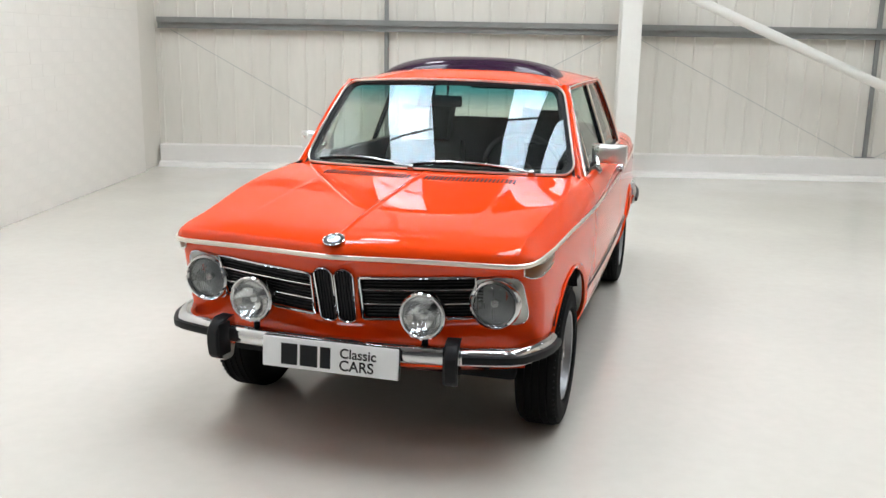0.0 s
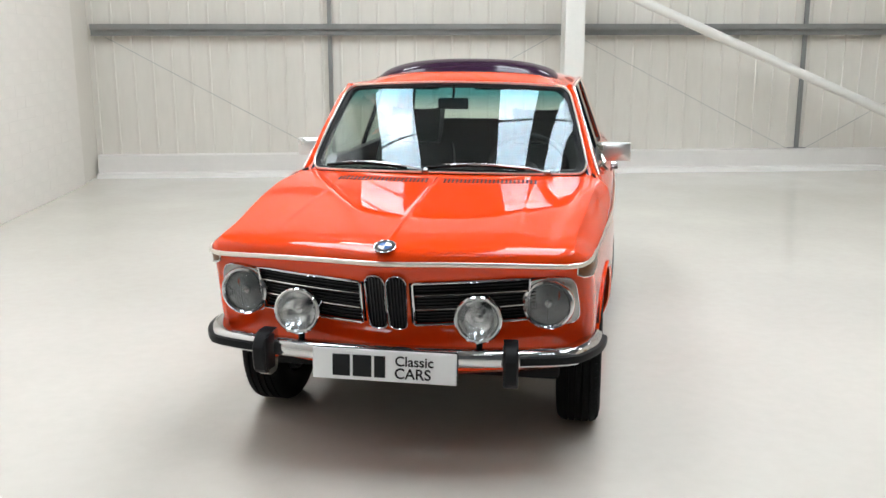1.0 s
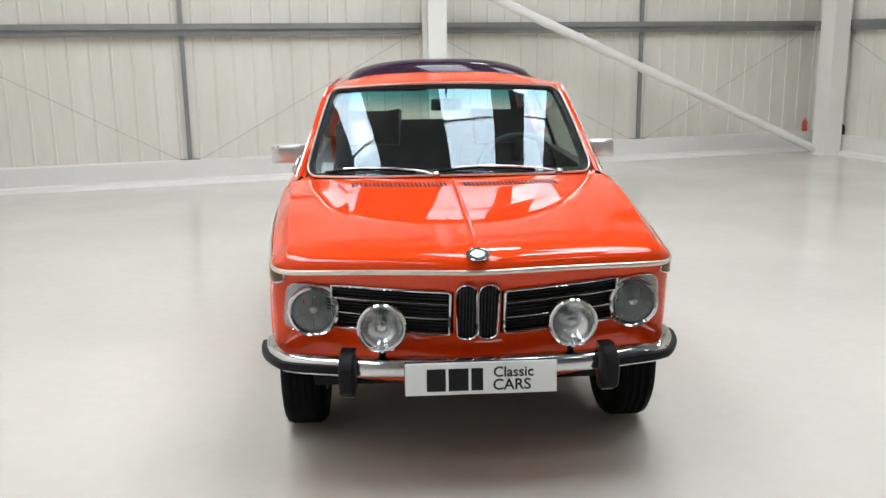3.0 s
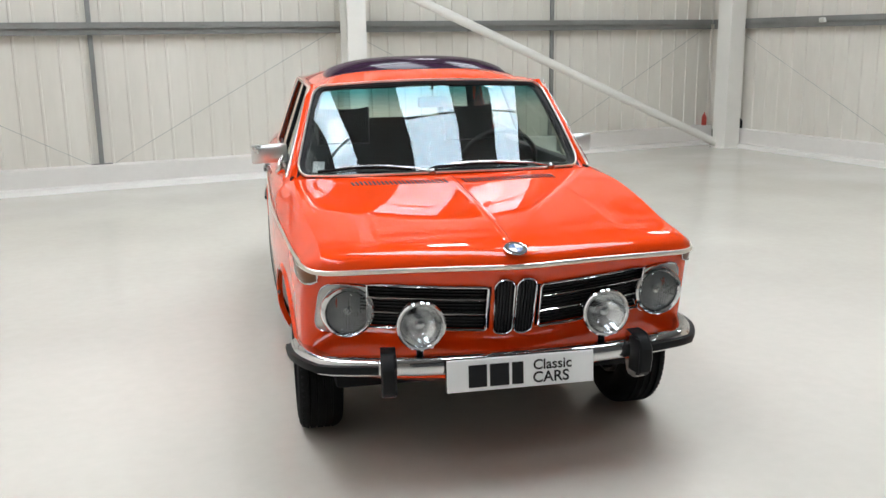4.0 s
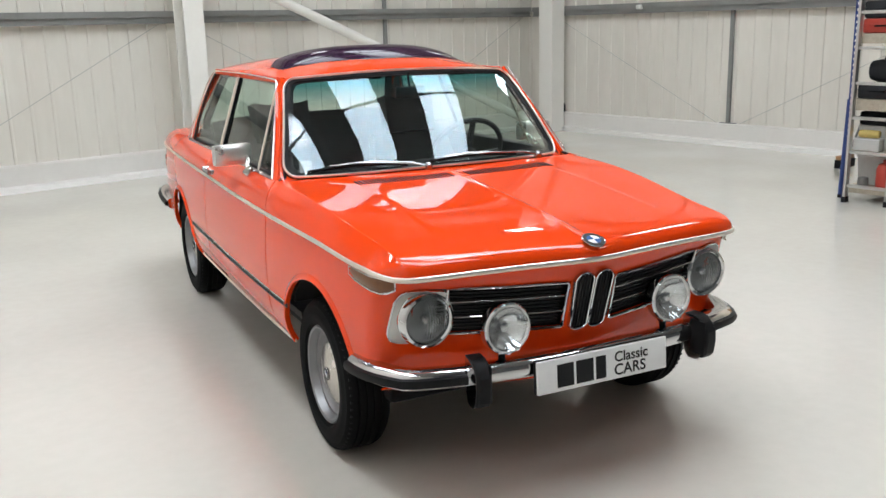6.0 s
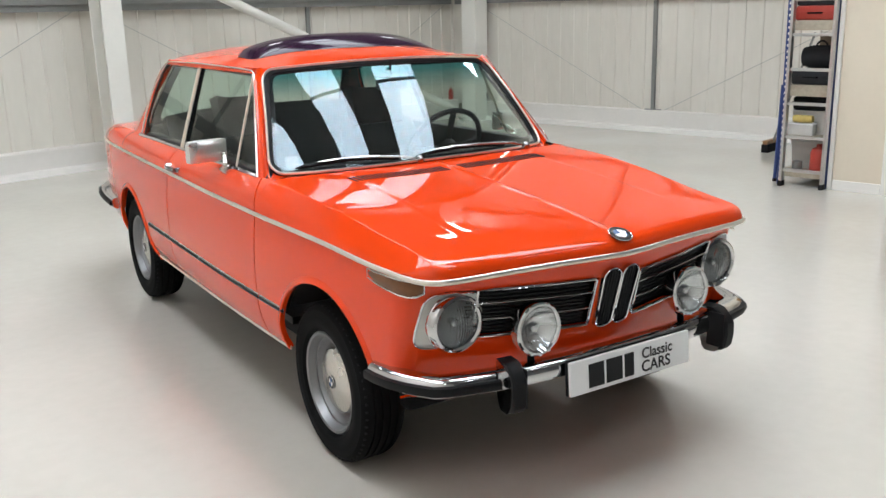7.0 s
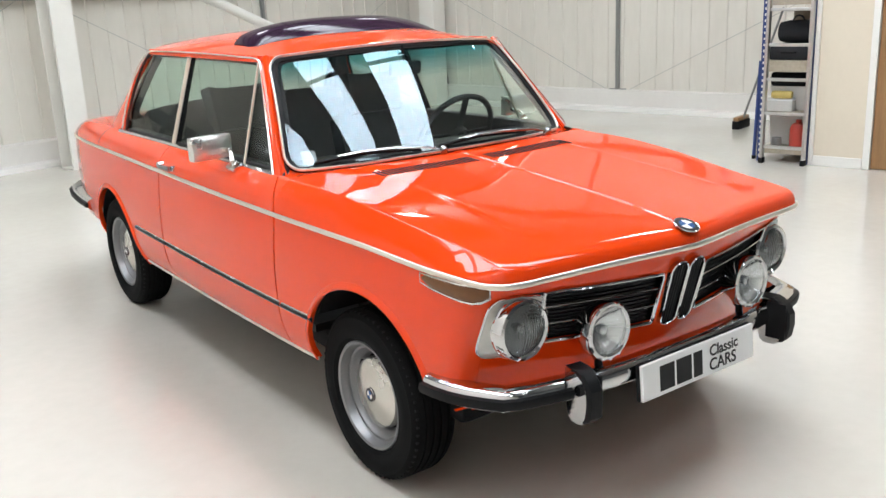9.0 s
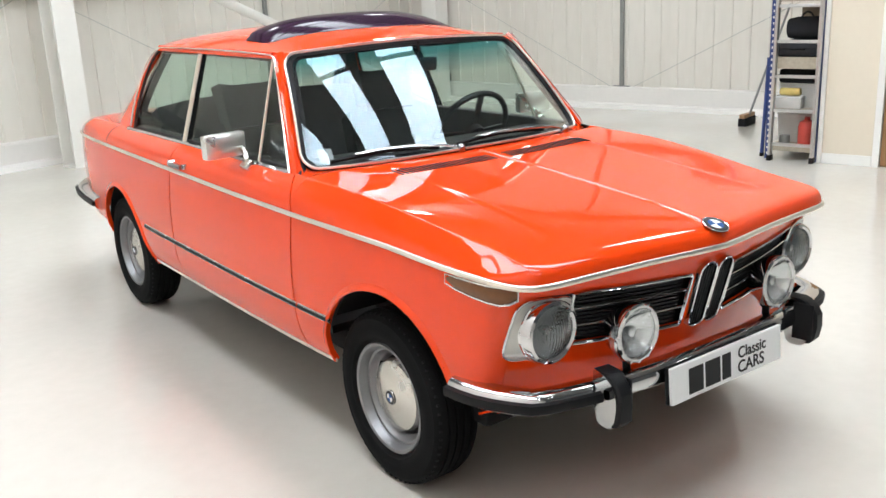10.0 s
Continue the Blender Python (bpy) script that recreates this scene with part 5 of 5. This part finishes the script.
# things on the shelves
tool_case(BLACKCLOTH, "black case lying on a shelf", pose(5.52, 0.905, 0.8705), 0.5, 0.34, 0.125)
tool_case(RED, "red plastic case on a shelf", pose(5.52, 0.905, 1.4055), 0.5, 0.34, 0.12)
tool_case(BLACKCLOTH, "black case on top of a red case", pose(5.52, 0.905, 1.526), 0.48, 0.34, 0.14)
bag = part("holdall", lathe(bmesh.new(), [(0.01, -0.175), (0.08, -0.170), (0.096, -0.10), (0.100, 0.05), (0.088, 0.16), (0.01, 0.175)], pose(5.50, 0.890, 1.094, 90, 0, 0), 18), BLACKCLOTH)
tagged(bag, "black cloth holdall on top of a case", "bag")
part("handle", sweep(bmesh.new(), [(5.46, 0.90 + 0.05 * math.cos(a), 1.170 + 0.060 * math.sin(a)) for a in span(0, math.pi, 10)], ring(0.008, 8), out=(1, 0, 0)), BLACKCLOTH, bag)
tub(pose(5.62, 0.905, 0.4355), 0.5, 0.34, 0.205)
tool_case(DARK, "flat black case resting on a pale tub", pose(5.62, 0.905, 0.6415), 0.5, 0.36, 0.115)
box_ob = block("storage_box", TUB, "small pale box on a shelf", "box", pose(5.31, 0.96, 0.4355), 0.09, 0.22, 0.105, 0.006)
part("lid", box(bmesh.new(), -0.048, 0.048, -0.113, 0.113, 0.092, 0.1055, 0.003), WHITE, box_ob)
roll = part("cloth_roll", lathe(bmesh.new(), [(0.01, -0.085), (0.028, -0.085), (0.033, -0.07), (0.034, 0.0), (0.033, 0.07), (0.028, 0.085), (0.01, 0.085)], pose(5.31, 0.955, 0.575, 90, 0, 0), 18), YELLOW)
tagged(roll, "yellow cloth roll lying on a small box", "roll")
tub(pose(5.66, 0.905, 0.1255), 0.5, 0.36, 0.25)
can = part("red_container", lathe(bmesh.new(), [(0.005, 0), (0.085, 0), (0.09, 0.02), (0.09, 0.16), (0.07, 0.20), (0.03, 0.215), (0.03, 0.24), (0.005, 0.24)], pose(5.33, 0.805, 0.1255) @ Matrix.Diagonal((0.8, 0.8, 1, 1)), 24), RED)
tagged(can, "red round plastic container on a shelf", "container")
tin = part("grey_tin", lathe(bmesh.new(), [(0.005, 0), (0.042, 0), (0.045, 0.02), (0.042, 0.075), (0.005, 0.08)], pose(5.33, 0.99, 0.1255), 18), STEELGREY)
tagged(tin, "small grey metal tin on a shelf", "tin")

# cartons deeper in the shelving, added to fill its shadowed depth
for x, z, h, mat, label in ((6.10, 0.8705, 0.40, CARTON, "brown cardboard carton added to fill the dark depth of a shelf"), (6.12, 1.4055, 0.34, CARTON, "brown cardboard carton added to fill the dark depth of a shelf"), (6.16, 0.4355, 0.27, DARK, "dark plastic crate added to fill the dark depth of a shelf"), (6.16, 0.1255, 0.24, TUB, "pale plastic crate added to fill the depth of a shelf")):
    ob = block("carton" if mat is CARTON else "crate", mat, label, "carton" if mat is CARTON else "crate", pose(x, 0.905, z), 0.42, 0.38, h, 0.008, "cartons")
    part("flap_seam" if mat is CARTON else "rim", box(bmesh.new(), -0.213, 0.213, -0.012 if mat is CARTON else -0.194, 0.012 if mat is CARTON else 0.194, h - 0.02, h + 0.002, 0.001), mat, ob)

# blue tube leaning at the upright
pole = part("blue_pole", sweep(bmesh.new(), [(5.33, 1.185, 0.012), (5.30, 1.150, 0.86)], ring(0.016, 12), out=(1, 0, 0)), SHELFBLUE)
tagged(pole, "blue steel tube leaning against the shelving upright", "pole")
part("end_cap", sweep(bmesh.new(), [(5.3303, 1.1855, 0.0), (5.329, 1.184, 0.03)], ring(0.019, 12), out=(1, 0, 0)), RUBBER, pole)

# aluminium ladder leaning at the shelving
lad = tagged(empty("ladder", pose(5.155, 0.872, 0, 0, 0.9, 0)), "aluminium ladder leaning on the end of the shelving", "ladder")
for y in (-0.178, 0.178):
    part("stile", box(bmesh.new(), -0.028, 0.028, y - 0.012, y + 0.012, 0.03, 3.0, 0.003), ALU, lad, smooth=False)
    part("foot", box(bmesh.new(), -0.034, 0.034, y - 0.018, y + 0.018, 0.002, 0.05, 0.004), RUBBER, lad)
for i in range(10):
    z = 0.145 + 0.2865 * i
    part("rung", box(bmesh.new(), -0.018, 0.018, -0.168, 0.168, z - 0.013, z + 0.013, 0.004), ALU, lad)

# broom beside the shelving
br = tagged(empty("broom", pose(6.98, 1.97, 0)), "broom with a dark head leaning at the shelving", "broom")
part("handle", sweep(bmesh.new(), [(0.0, -0.02, 0.1), (-0.02, -0.40, 1.25)], ring(0.012, 8), out=(1, 0, 0)), STEELGREY, br)
part("head", box(bmesh.new(), -0.15, 0.15, -0.03, 0.03, 0.085, 0.13, 0.01), DOORWOOD, br)
part("bristles", box(bmesh.new(), -0.15, 0.15, -0.04, 0.04, 0.0, 0.086, 0.006), DARK, br)

# small things on the plinth by the corner column
ex = part("red_bottle", lathe(bmesh.new(), [(0.005, 0), (0.045, 0), (0.048, 0.02), (0.048, 0.12), (0.03, 0.16), (0.012, 0.17), (0.012, 0.2), (0.004, 0.2)], pose(7.66, 7.32, 0.266) @ Matrix.Diagonal((0.75, 0.75, 0.95, 1)), 18), RED)
tagged(ex, "small red bottle on the plinth", "bottle")
dk = part("dark_bottle", lathe(bmesh.new(), [(0.005, 0), (0.035, 0), (0.035, 0.1), (0.015, 0.13), (0.004, 0.14)], pose(7.79, 6.72, 0.266), 14), DARK)
tagged(dk, "small dark bottle on the plinth", "bottle")
lp = part("wall_light", box(bmesh.new(), -0.03, 0.03, -0.045, 0.045, 0, 0.06, 0.015), TUB)
lp.matrix_world = pose(7.700, 5.28, 1.70)
tagged(lp, "small pale fitting on the cladding rail", "fitting")

# painted blocks of the west wall, pieces last
wall_ob = bpy.data.objects["wall_west"]
bb = bmesh.new()
box(bb, 0, 0.014, -0.2197, 0.2197, 0, 0.1068, 0.0012)
blk = None
for r in range(22):
    y = 6.70 - 0.22 - (0.22 if r % 2 else 0)
    while y > 1.6:
        if blk is None:
            o = part("block", bb, BLOCKPAINT, wall_ob, smooth=False)
            blk = o.data
        else:
            o = new("block", blk)
            o.parent = wall_ob
        o.location = (XW - 0.015 + random.uniform(0, 0.0007), y, 0.002 + r * 0.1075)
        y -= 0.44
